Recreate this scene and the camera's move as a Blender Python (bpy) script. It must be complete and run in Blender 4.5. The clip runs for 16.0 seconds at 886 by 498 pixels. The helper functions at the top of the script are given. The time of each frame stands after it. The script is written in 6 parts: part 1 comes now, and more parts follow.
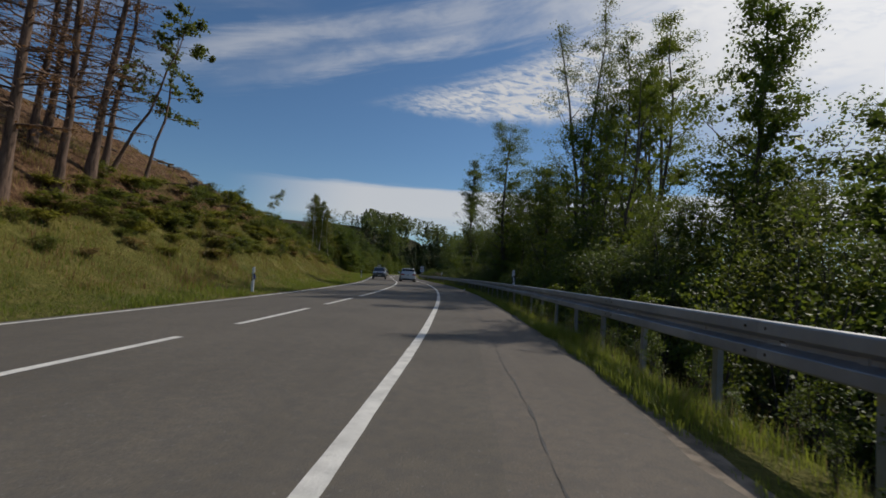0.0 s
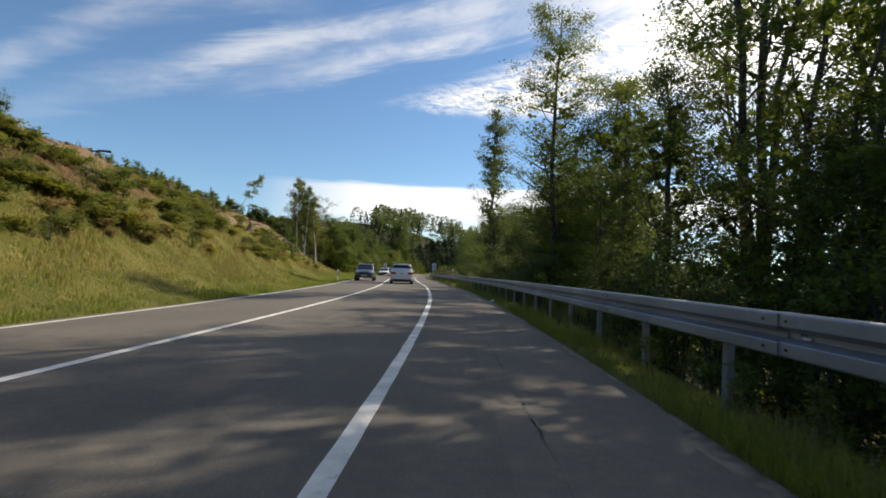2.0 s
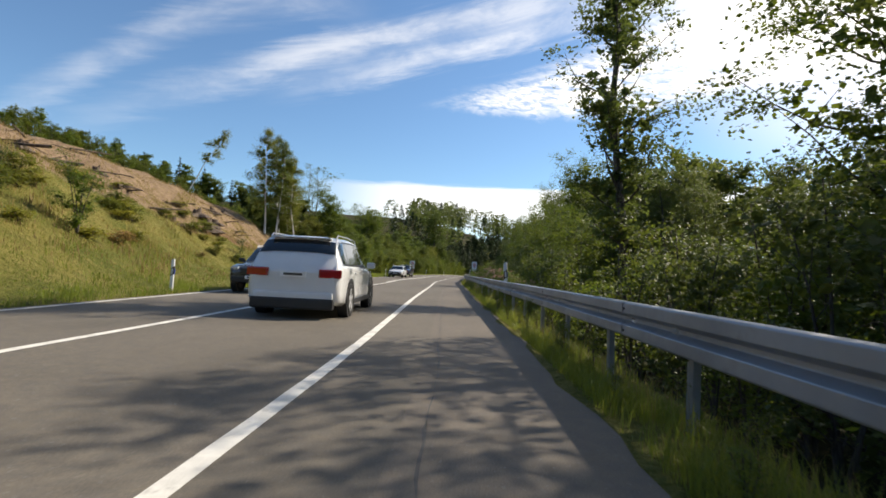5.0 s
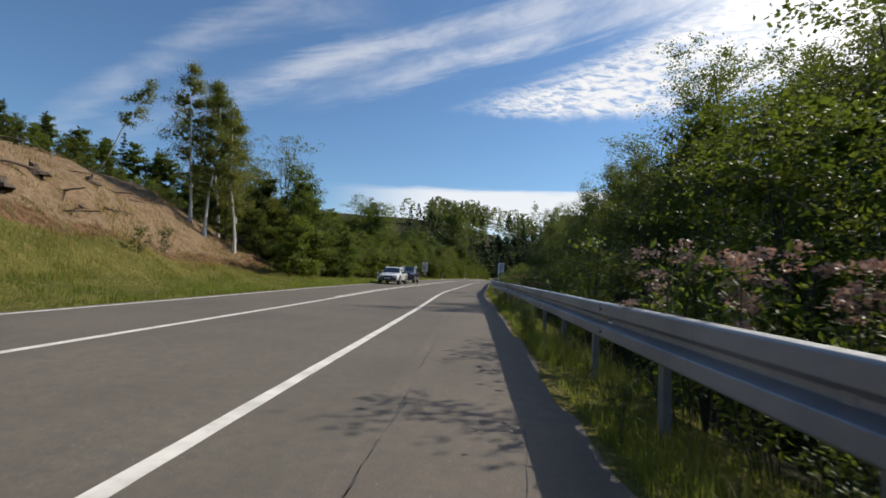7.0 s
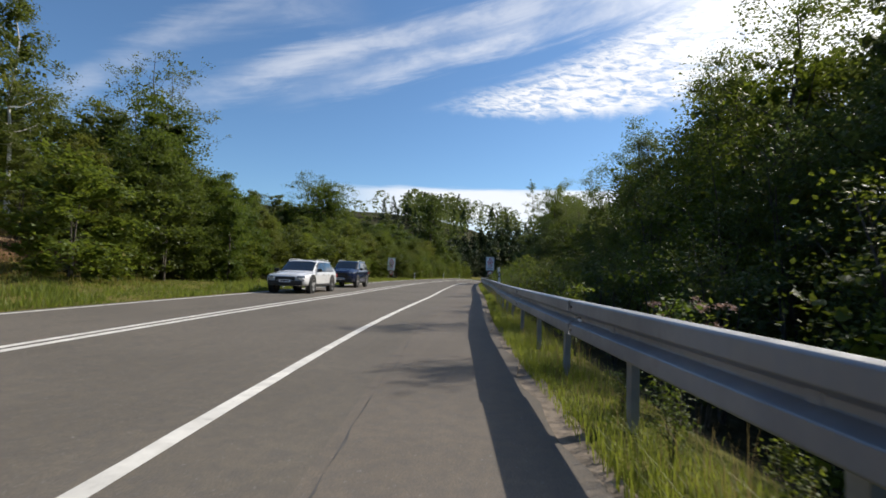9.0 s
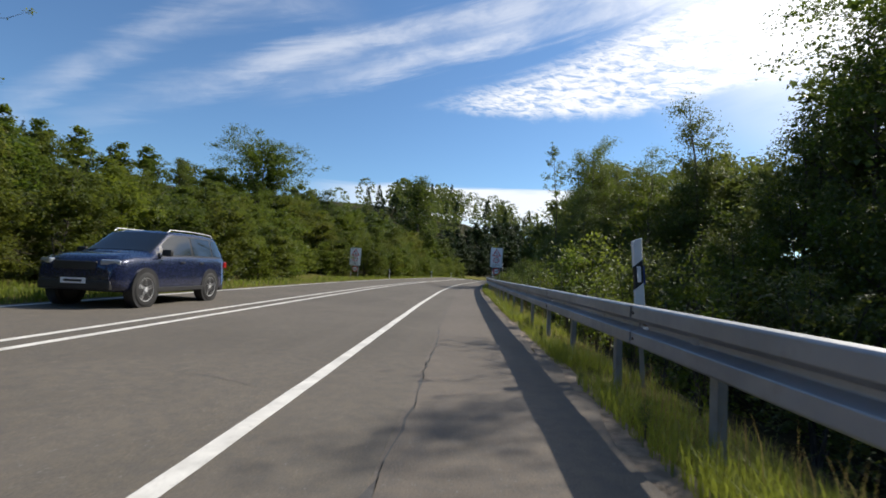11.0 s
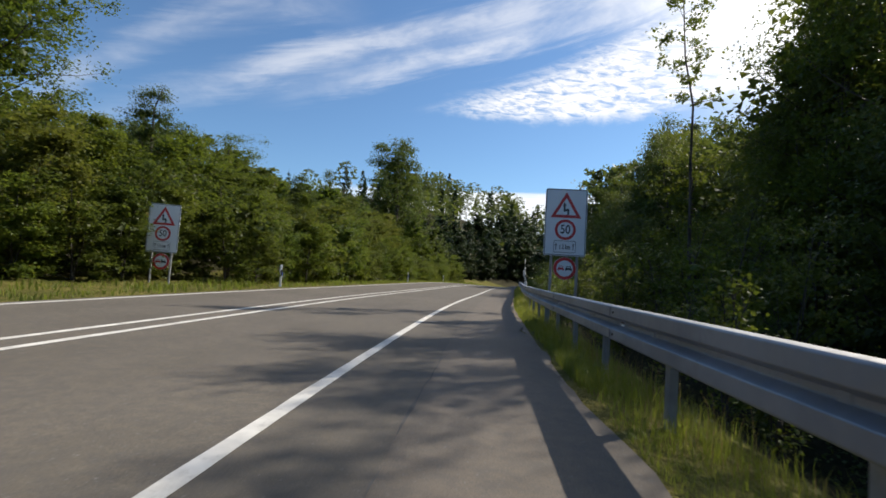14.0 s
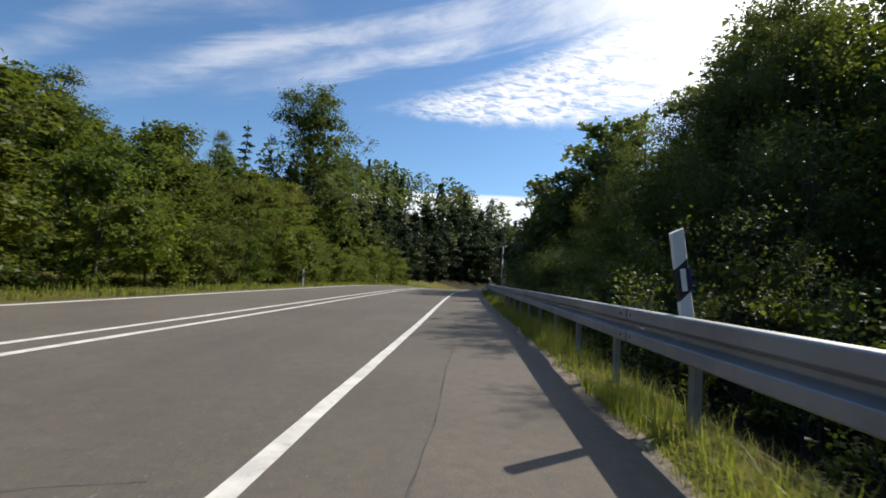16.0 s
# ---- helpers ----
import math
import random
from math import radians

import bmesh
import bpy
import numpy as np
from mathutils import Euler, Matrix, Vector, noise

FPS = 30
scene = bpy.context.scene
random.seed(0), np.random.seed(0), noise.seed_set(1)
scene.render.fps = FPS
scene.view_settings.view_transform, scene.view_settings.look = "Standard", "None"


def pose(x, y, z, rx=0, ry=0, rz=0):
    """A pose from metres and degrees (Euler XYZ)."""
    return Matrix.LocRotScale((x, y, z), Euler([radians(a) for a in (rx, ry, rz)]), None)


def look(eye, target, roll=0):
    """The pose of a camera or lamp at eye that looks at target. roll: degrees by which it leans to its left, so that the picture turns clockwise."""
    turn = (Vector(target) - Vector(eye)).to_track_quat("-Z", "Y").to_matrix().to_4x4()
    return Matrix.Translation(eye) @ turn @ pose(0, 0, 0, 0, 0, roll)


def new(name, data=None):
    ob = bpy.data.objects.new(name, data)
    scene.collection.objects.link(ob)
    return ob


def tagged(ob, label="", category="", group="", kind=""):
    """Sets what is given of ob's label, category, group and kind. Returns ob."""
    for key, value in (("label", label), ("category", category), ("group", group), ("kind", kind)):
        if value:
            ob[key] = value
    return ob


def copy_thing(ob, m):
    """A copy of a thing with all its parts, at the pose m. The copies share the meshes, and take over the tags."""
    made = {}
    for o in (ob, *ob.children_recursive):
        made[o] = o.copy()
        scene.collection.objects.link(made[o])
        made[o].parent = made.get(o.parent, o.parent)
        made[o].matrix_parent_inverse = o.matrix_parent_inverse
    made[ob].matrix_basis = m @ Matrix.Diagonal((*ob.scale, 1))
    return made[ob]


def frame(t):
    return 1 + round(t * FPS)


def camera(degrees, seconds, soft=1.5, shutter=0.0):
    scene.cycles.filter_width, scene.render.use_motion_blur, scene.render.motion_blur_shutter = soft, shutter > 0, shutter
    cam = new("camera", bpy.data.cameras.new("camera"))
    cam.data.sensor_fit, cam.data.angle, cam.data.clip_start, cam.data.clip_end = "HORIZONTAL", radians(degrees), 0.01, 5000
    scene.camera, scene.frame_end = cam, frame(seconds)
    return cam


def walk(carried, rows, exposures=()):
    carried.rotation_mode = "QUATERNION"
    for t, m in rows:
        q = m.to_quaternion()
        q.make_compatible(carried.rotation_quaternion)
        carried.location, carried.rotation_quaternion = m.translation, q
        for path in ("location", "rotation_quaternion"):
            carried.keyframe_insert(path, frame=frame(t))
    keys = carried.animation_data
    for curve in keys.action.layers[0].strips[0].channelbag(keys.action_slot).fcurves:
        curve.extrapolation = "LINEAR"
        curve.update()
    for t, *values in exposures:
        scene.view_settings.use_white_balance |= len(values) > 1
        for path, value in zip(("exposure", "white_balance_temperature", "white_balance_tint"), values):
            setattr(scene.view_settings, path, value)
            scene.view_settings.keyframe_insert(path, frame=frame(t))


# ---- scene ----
cam = camera(84.0, 16.0, soft=1.7, shutter=0.06)
PATH = [
    (0, pose(0.00, -0.00, 1.05, 93.08, -3.50, -0.43)),
    (0.5, pose(0.31, 5.04, 1.05, 93.10, -1.91, -2.76)),
    (1, pose(0.62, 10.13, 1.05, 92.93, -2.88, -1.09)),
    (1.5, pose(0.72, 15.18, 1.05, 92.93, -2.73, 1.52)),
    (2, pose(0.66, 20.26, 1.05, 92.77, -2.04, 1.57)),
    (2.5, pose(0.64, 25.36, 1.05, 92.96, -2.08, 1.31)),
    (3, pose(0.75, 30.52, 1.05, 92.98, -1.72, 0.55)),
    (3.5, pose(0.81, 35.69, 1.05, 93.11, -2.89, 1.69)),
    (4, pose(0.60, 40.81, 1.05, 92.78, -2.85, 5.65)),
    (6.5, pose(-0.85, 66.13, 1.05, 92.61, -2.83, 7.81)),
    (7, pose(-1.57, 71.10, 1.05, 93.00, -2.33, 9.37)),
    (7.5, pose(-2.14, 76.03, 1.05, 92.83, -1.49, 7.16)),
    (8, pose(-2.57, 81.05, 1.05, 92.66, -2.64, 8.81)),
    (8.5, pose(-3.11, 86.12, 1.05, 93.00, -1.44, 7.40)),
    (11, pose(-5.54, 111.73, 1.05, 92.80, -2.37, 6.16)),
    (11.5, pose(-5.84, 116.89, 1.05, 93.07, -2.89, 8.08)),
    (12, pose(-6.05, 122.03, 1.05, 92.90, -1.70, 4.00)),
    (12.5, pose(-6.34, 127.26, 1.05, 92.85, -2.97, 6.50)),
    (13, pose(-6.66, 132.64, 1.05, 92.88, -2.50, 5.95)),
    (13.5, pose(-6.91, 137.76, 1.05, 92.94, -2.45, 4.55)),
    (14, pose(-7.36, 143.04, 1.05, 93.16, -2.70, 6.10)),
    (14.5, pose(-7.52, 147.68, 1.05, 93.02, -1.75, 3.45)),
    (15, pose(-7.56, 152.81, 1.05, 93.13, -2.40, 0.50)),
    (15.5, pose(-7.75, 158.00, 1.05, 92.91, -3.78, 3.49)),
    (16, pose(-7.84, 163.19, 1.05, 93.50, -2.60, 0.25)),
]
EXPOSURES = [(0, -0.88, 6500, 10), (0.5, -0.42, 6600, 10), (1, -0.12, 6700, 10), (1.5, -0.16, 6350, 10), (2, 0.14, 7100, 10), (2.5, 0.26, 7000, 10), (3, 0.18, 6850, 10), (3.5, 0.18, 6720, 4), (4, 0.36, 7100, 10), (6.5, 0.05, 6900, 10), (7, -0.15, 6650, 10), (7.5, -0.15, 6650, 10), (8, 0.00, 6650, 10), (8.5, 0.00, 6620, 10), (11, 0.06, 6500, 10), (12, -0.06, 6560, 10), (12.5, -0.10, 6590, 10), (13.5, 0.00, 6650, 10), (14.5, 0.20, 6780, 10), (15, 0.22, 6850, 10), (15.5, 0.12, 6700, 10), (16, 0.06, 6550, 10)]
walk(cam, PATH, EXPOSURES)

# ------------------------------------------------------------------ light
SUN_AZ, SUN_EL = 52.0, 40.0
sx = math.sin(radians(SUN_AZ)) * math.cos(radians(SUN_EL))
sy = math.cos(radians(SUN_AZ)) * math.cos(radians(SUN_EL))
sz = math.sin(radians(SUN_EL))
lamp = bpy.data.lights.new("sun", "SUN")
lamp.energy, lamp.angle, lamp.color = 5.0, radians(0.55), (1.0, 0.93, 0.83)
sun = new("sun", lamp)
sun.matrix_world = look((sx * 300, sy * 300, sz * 300), (0, 0, 0))


class Nodes:
    """Short hand for node trees."""

    def __init__(self, tree):
        self.tree = tree

    def link(self, a, b):
        self.tree.links.new(a, b)

    def math(self, op, a, b=None, c=None, clamp=False):
        n = self.tree.nodes.new("ShaderNodeMath")
        n.operation, n.use_clamp = op, clamp
        for i, v in enumerate((a, b, c)):
            if v is None:
                continue
            if isinstance(v, (int, float)):
                n.inputs[i].default_value = v
            else:
                self.link(v, n.inputs[i])
        return n.outputs[0]

    def ramp(self, value, lo, hi, a=0.0, b=1.0):
        n = self.tree.nodes.new("ShaderNodeMapRange")
        n.interpolation_type = "SMOOTHSTEP"
        self.link(value, n.inputs[0])
        for i, v in enumerate((lo, hi, a, b)):
            if isinstance(v, (int, float)):
                n.inputs[i + 1].default_value = v
            else:
                self.link(v, n.inputs[i + 1])
        return n.outputs[0]

    def noise(self, vector, scale, detail=4.0, rough=0.55, distortion=0.0):
        n = self.tree.nodes.new("ShaderNodeTexNoise")
        n.inputs["Scale"].default_value = scale
        n.inputs["Detail"].default_value = detail
        n.inputs["Roughness"].default_value = rough
        n.inputs["Distortion"].default_value = distortion
        if vector is not None:
            self.link(vector, n.inputs["Vector"])
        return n.outputs["Fac"]

    def mix(self, fac, a, b, kind="MIX"):
        n = self.tree.nodes.new("ShaderNodeMix")
        n.data_type, n.blend_type = "RGBA", kind
        for sock, v in ((n.inputs[0], fac), (n.inputs[6], a), (n.inputs[7], b)):
            if isinstance(v, (int, float)):
                sock.default_value = v
            elif isinstance(v, tuple):
                sock.default_value = (*v, 1.0) if len(v) == 3 else v
            else:
                self.link(v, sock)
        return n.outputs[2]

    def combine(self, x, y, z):
        n = self.tree.nodes.new("ShaderNodeCombineXYZ")
        for i, v in enumerate((x, y, z)):
            if isinstance(v, (int, float)):
                n.inputs[i].default_value = v
            else:
                self.link(v, n.inputs[i])
        return n.outputs[0]


def build_world():
    world = bpy.data.worlds.new("sky")
    scene.world = world
    world.use_nodes = True
    world.node_tree.nodes.clear()
    N = Nodes(world.node_tree)
    sky = N.tree.nodes.new("ShaderNodeTexSky")
    sky.sky_type, sky.sun_disc = "NISHITA", False
    sky.sun_elevation, sky.sun_rotation = radians(SUN_EL), radians(SUN_AZ)
    sky.altitude, sky.air_density, sky.dust_density, sky.ozone_density = 300, 1.0, 0.35, 2.2
    tc = N.tree.nodes.new("ShaderNodeTexCoord")
    sep = N.tree.nodes.new("ShaderNodeSeparateXYZ")
    N.link(tc.outputs["Generated"], sep.inputs[0])
    X, Y, Z = sep.outputs
    deg = 180 / math.pi
    az = N.math("MULTIPLY", N.math("ARCTAN2", X, Y), deg)
    el = N.math("MULTIPLY", N.math("ARCSINE", Z), deg)

    def slant(k):
        return N.math("SUBTRACT", el, N.math("MULTIPLY", az, k))

    fibre = N.noise(N.combine(N.math("MULTIPLY", az, 0.10), N.math("MULTIPLY", slant(0.22), 1.0), 3.0), 0.8, 7.0, 0.66, 0.5)
    puff = N.noise(N.combine(N.math("MULTIPLY", az, 0.22), N.math("MULTIPLY", slant(0.2), 0.5), 8.0), 0.45, 5.0, 0.6, 0.3)

    def band(a0, a1, a2, below, above, left, right, amount):
        """A thin curved streak: its middle runs at a0 + a1 az + a2 az az degrees."""
        mid = N.math("ADD", N.math("MULTIPLY", N.math("ADD", N.math("MULTIPLY", az, a2), a1), az), a0)
        off = N.math("ADD", N.math("SUBTRACT", el, mid), N.math("MULTIPLY", N.math("SUBTRACT", fibre, 0.5), 4.5))
        m = N.math("MULTIPLY", N.ramp(off, -below, 0.0), N.ramp(off, above, 0.0))
        m = N.math("MULTIPLY", m, N.ramp(az, left, right))
        return N.math("MULTIPLY", N.math("MULTIPLY", m, N.ramp(puff, 0.30, 0.66, 0.25, 1.0)), amount)

    # thin streaks that rise towards the sun
    b = band(25.7, 0.21, -0.0025, 2.0, 2.6, -30.0, -8.0, 0.62)
    c = band(28.8, 0.155, -0.0050, 2.4, 2.8, -52.0, -20.0, 0.50)
    d = N.math("MULTIPLY", band(19.5, -0.818, -0.0200, 2.4, 3.0, -64.0, -42.0, 0.26), N.ramp(az, -14.0, -30.0))
    # rippled fan that opens towards the sun
    a7 = N.math("ADD", az, 8.8)
    wob = N.noise(N.combine(az, el, 2.0), 0.45, 5.0, 0.6)
    low = N.math("SUBTRACT", N.math("ADD", 19.3, N.math("MULTIPLY", N.ramp(az, 14.0, 25.0), 1.6)), N.math("ADD", N.math("MULTIPLY", N.ramp(az, -9.0, 6.0), 1.0), N.math("MULTIPLY", wob, 1.8)))
    high = N.math("ADD", 18.9, N.math("MULTIPLY", a7, 0.32))
    inside = N.math("MULTIPLY", N.ramp(N.math("SUBTRACT", el, low), -0.2, 1.5), N.ramp(N.math("ADD", N.math("SUBTRACT", high, el), N.math("MULTIPLY", N.math("SUBTRACT", fibre, 0.5), 4.0)), -1.0, 2.0))
    ripple = N.noise(N.combine(N.math("MULTIPLY", az, 0.55), N.math("MULTIPLY", slant(-0.12), 2.0), 5.0), 1.1, 5.0, 0.62, 0.6)
    fan = N.math("MULTIPLY", inside, N.ramp(ripple, 0.30, 0.60, 0.15, 1.0))
    fan = N.math("MULTIPLY", N.math("MULTIPLY", fan, N.ramp(az, -11.0, 4.0, 0.55, 1.0)), N.ramp(az, 75.0, 40.0))
    # long bank low over the horizon
    bank_n = N.noise(N.combine(N.math("MULTIPLY", az, 0.08), el, 7.0), 0.7, 6.0, 0.6)
    bank_d = N.math("SUBTRACT", el, N.math("MULTIPLY", bank_n, 2.6))
    bank = N.math("MULTIPLY", N.ramp(bank_d, 2.4, 5.6), N.ramp(bank_d, 8.9, 8.0))
    bank = N.math("MULTIPLY", N.math("MULTIPLY", bank, N.ramp(az, -25.0, -9.0)), 0.85)
    # veil round the sun
    dot = N.math("ADD", N.math("ADD", N.math("MULTIPLY", X, sx), N.math("MULTIPLY", Y, sy)), N.math("MULTIPLY", Z, sz))
    veil_n = N.noise(N.combine(N.math("MULTIPLY", az, 0.2), N.math("MULTIPLY", slant(0.2), 0.8), 1.0), 0.4, 5.0, 0.55)
    veil = N.math("MULTIPLY", N.ramp(dot, 0.77, 0.95), N.ramp(veil_n, 0.2, 0.6, 0.55, 1.0))
    total = b
    for m in (c, d, fan, bank, veil):
        total = N.math("SUBTRACT", 1.0, N.math("MULTIPLY", N.math("SUBTRACT", 1.0, total), N.math("SUBTRACT", 1.0, m)))
    glow = N.ramp(dot, 0.78, 1.0, 1.0, 1.5)
    white = N.mix(1.0, (9.6, 9.6, 9.7), N.combine(glow, glow, glow), "MULTIPLY")
    tint = N.mix(1.0, sky.outputs[0], (0.78, 1.0, 1.165), "MULTIPLY")
    colour = N.mix(N.math("MULTIPLY", total, 0.95), tint, white)
    bg = N.tree.nodes.new("ShaderNodeBackground")
    bg.inputs["Strength"].default_value = 0.112
    N.link(colour, bg.inputs["Color"])
    out = N.tree.nodes.new("ShaderNodeOutputWorld")
    N.link(bg.outputs[0], out.inputs[0])


build_world()


# ------------------------------------------------------------------ materials
def material(name):
    m = bpy.data.materials.new(name)
    m.use_nodes = True
    m.node_tree.nodes.clear()
    N = Nodes(m.node_tree)
    out = N.tree.nodes.new("ShaderNodeOutputMaterial")
    bsdf = N.tree.nodes.new("ShaderNodeBsdfPrincipled")
    N.link(bsdf.outputs[0], out.inputs[0])
    return m, N, bsdf, out


def bumped(N, bsdf, height, strength, distance):
    b = N.tree.nodes.new("ShaderNodeBump")
    b.inputs["Strength"].default_value, b.inputs["Distance"].default_value = strength, distance
    N.link(height, b.inputs["Height"])
    N.link(b.outputs[0], bsdf.inputs["Normal"])


def place(N):
    return N.tree.nodes.new("ShaderNodeNewGeometry").outputs["Position"]


def simple(name, colour, rough=0.5, metal=0.0, vary=0.15, scale=3.0, bump=0.0, coat=0.0, dirt=None):
    m, N, b, _ = material(name)
    p = N.tree.nodes.new("ShaderNodeTexCoord").outputs["Object"]
    big, fine = N.noise(p, scale, 4), N.noise(p, scale * 14, 3)
    dark = tuple(c * (1 - vary) for c in colour)
    lite = tuple(min(1.0, c * (1 + vary)) for c in colour)
    col = N.mix(N.ramp(big, 0.3, 0.7), dark, lite)
    if dirt:
        col = N.mix(N.ramp(N.noise(p, scale * 2.3, 6, 0.7), 0.55, 0.75, 0.0, 0.55), col, dirt)
    N.link(col, b.inputs["Base Color"])
    N.link(N.ramp(fine, 0.2, 0.8, max(0.02, rough - 0.08), min(1.0, rough + 0.1)), b.inputs["Roughness"])
    b.inputs["Metallic"].default_value = metal
    b.inputs["Coat Weight"].default_value = coat
    if bump:
        bumped(N, b, fine, bump, 0.01)
    return m


def asphalt(name, base, warm):
    m, N, b, _ = material(name)
    p = place(N)
    stones = N.noise(p, 90.0, 3, 0.7)
    patch = N.noise(p, 0.35, 5, 0.6)
    sep = N.tree.nodes.new("ShaderNodeSeparateXYZ")
    N.link(p, sep.inputs[0])
    wear = N.noise(N.combine(N.math("MULTIPLY", sep.outputs[0], 1.6), N.math("MULTIPLY", sep.outputs[1], 0.03), 0.0), 1.0, 4, 0.6)
    g = base
    dark, lite = (g * 0.92 * warm, g * 0.80, g * 0.61), (g * 1.30 * warm, g * 1.13, g * 0.87)
    col = N.mix(N.ramp(patch, 0.3, 0.7), dark, lite)
    col = N.mix(N.ramp(wear, 0.35, 0.7, 0.0, 0.45), col, (g * 1.40 * warm, g * 1.22, g * 0.96))
    col = N.mix(N.ramp(stones, 0.3, 0.72, 0.0, 0.6), col, (g * 0.42, g * 0.40, g * 0.37))
    col = N.mix(N.ramp(N.noise(p, 60.0, 2, 0.5), 0.68, 0.75, 0.0, 0.5), col, (g * 2.2, g * 2.15, g * 2.1))
    mid = N.noise(p, 7.0, 8, 0.78)
    col = N.mix(N.ramp(mid, 0.35, 0.68, 0.0, 0.6), col, (g * 0.62, g * 0.60, g * 0.57))
    crumbs = N.noise(p, 28.0, 4, 0.7)
    col = N.mix(N.ramp(crumbs, 0.60, 0.72, 0.0, 0.65), col, (g * 1.9, g * 1.82, g * 1.7))
    N.link(col, b.inputs["Base Color"])
    N.link(N.ramp(stones, 0.2, 0.8, 0.72, 0.92), b.inputs["Roughness"])
    b.inputs["Specular IOR Level"].default_value = 0.20
    bumped(N, b, stones, 0.5, 0.008)
    return m


def leafy(name, dark, lite, through_col, rough=0.52, share=0.38, patch=None):
    m, N, b, out = material(name)
    geo = N.tree.nodes.new("ShaderNodeNewGeometry")
    info = N.tree.nodes.new("ShaderNodeObjectInfo")
    f = N.math("ADD", N.math("MULTIPLY", geo.outputs["Random Per Island"], 0.6), N.math("MULTIPLY", N.noise(geo.outputs["Position"], 0.6, 2), 0.5), clamp=True)
    col = N.mix(f, dark, lite)
    if patch:
        col = N.mix(N.ramp(N.noise(geo.outputs["Position"], 0.32, 5, 0.62), 0.46, 0.60, 0.0, 0.75), col, patch)
    tone = N.mix(info.outputs["Random"], (0.78, 0.86, 0.84), (1.18, 1.10, 0.94))
    col = N.mix(1.0, col, tone, "MULTIPLY")
    yellow = N.math("GREATER_THAN", geo.outputs["Random Per Island"], 0.965)
    col = N.mix(N.math("MULTIPLY", yellow, 0.5), col, (0.24, 0.17, 0.03))
    N.link(col, b.inputs["Base Color"])
    b.inputs["Roughness"].default_value = rough
    b.inputs["Specular IOR Level"].default_value = 0.28
    tr = N.tree.nodes.new("ShaderNodeBsdfTranslucent")
    N.link(N.mix(1.0, N.mix(f, through_col, tuple(c * 1.35 for c in through_col)), tone, "MULTIPLY"), tr.inputs["Color"])
    mixer = N.tree.nodes.new("ShaderNodeMixShader")
    mixer.inputs[0].default_value = share
    N.link(b.outputs[0], mixer.inputs[1])
    N.link(tr.outputs[0], mixer.inputs[2])
    N.link(mixer.outputs[0], out.inputs[0])
    return m


def bark(name, dark, lite, scale=9.0, band=False):
    m, N, b, _ = material(name)
    p = N.tree.nodes.new("ShaderNodeTexCoord").outputs["Object"]
    sep = N.tree.nodes.new("ShaderNodeSeparateXYZ")
    N.link(p, sep.inputs[0])
    if band:
        v = N.combine(N.math("MULTIPLY", sep.outputs[0], 2.0), N.math("MULTIPLY", sep.outputs[1], 2.0), N.math("MULTIPLY", sep.outputs[2], 6.0))
        n = N.noise(v, 1.6, 5, 0.65)
        col = N.mix(N.ramp(n, 0.55, 0.66), lite, dark)
    else:
        v = N.combine(sep.outputs[0], sep.outputs[1], N.math("MULTIPLY", sep.outputs[2], 0.16))
        n = N.noise(v, scale, 6, 0.7)
        col = N.mix(N.ramp(n, 0.32, 0.66), dark, lite)
    N.link(col, b.inputs["Base Color"])
    b.inputs["Roughness"].default_value = 0.9
    bumped(N, b, n, 0.8, 0.03)
    return m


def ground_mat():
    m, N, b, _ = material("hillside")
    p = place(N)
    att = N.tree.nodes.new("ShaderNodeAttribute")
    att.attribute_name = "cover"
    sep = N.tree.nodes.new("ShaderNodeSeparateColor")
    N.link(att.outputs["Color"], sep.inputs[0])
    soil, wood, straw = sep.outputs
    n1, n2, n3 = N.noise(p, 0.35, 6, 0.65), N.noise(p, 2.2, 5, 0.65), N.noise(p, 11.0, 4, 0.7)
    grass = N.mix(N.ramp(n1, 0.3, 0.7), (0.100, 0.104, 0.022), (0.215, 0.178, 0.052))
    grass = N.mix(N.ramp(n2, 0.5, 0.72, 0.0, 0.6), grass, (0.29, 0.225, 0.085))
    grass = N.mix(N.ramp(n3, 0.3, 0.7, 0.0, 0.5), grass, (0.045, 0.07, 0.012))
    earth = N.mix(N.ramp(n2, 0.35, 0.65), (0.085, 0.045, 0.024), (0.23, 0.135, 0.075))
    earth = N.mix(N.ramp(n3, 0.45, 0.7, 0.0, 0.6), earth, (0.045, 0.028, 0.018))
    earth = N.mix(N.ramp(n1, 0.52, 0.7, 0.0, 0.7), earth, (0.10, 0.115, 0.03))
    dry = N.mix(N.ramp(n2, 0.3, 0.7), (0.185, 0.125, 0.075), (0.325, 0.235, 0.15))
    dry = N.mix(N.ramp(n3, 0.4, 0.72, 0.0, 0.65), dry, (0.11, 0.065, 0.036))
    # much darker tone, used where the wood mask is high
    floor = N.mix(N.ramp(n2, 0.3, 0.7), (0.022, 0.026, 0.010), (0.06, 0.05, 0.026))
    jag = N.math("SUBTRACT", N.math("ADD", N.math("MULTIPLY", n1, 0.5), N.math("MULTIPLY", n2, 0.5)), 0.5)
    col = N.mix(N.ramp(N.math("ADD", soil, jag), 0.35, 0.65), grass, earth)
    col = N.mix(N.ramp(N.math("ADD", straw, jag), 0.35, 0.65), col, dry)
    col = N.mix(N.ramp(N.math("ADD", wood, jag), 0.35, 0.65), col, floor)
    N.link(col, b.inputs["Base Color"])
    b.inputs["Roughness"].default_value = 0.95
    b.inputs["Specular IOR Level"].default_value = 0.1
    bumped(N, b, N.math("ADD", n2, N.math("MULTIPLY", n3, 0.4)), 1.0, 0.25)
    return m


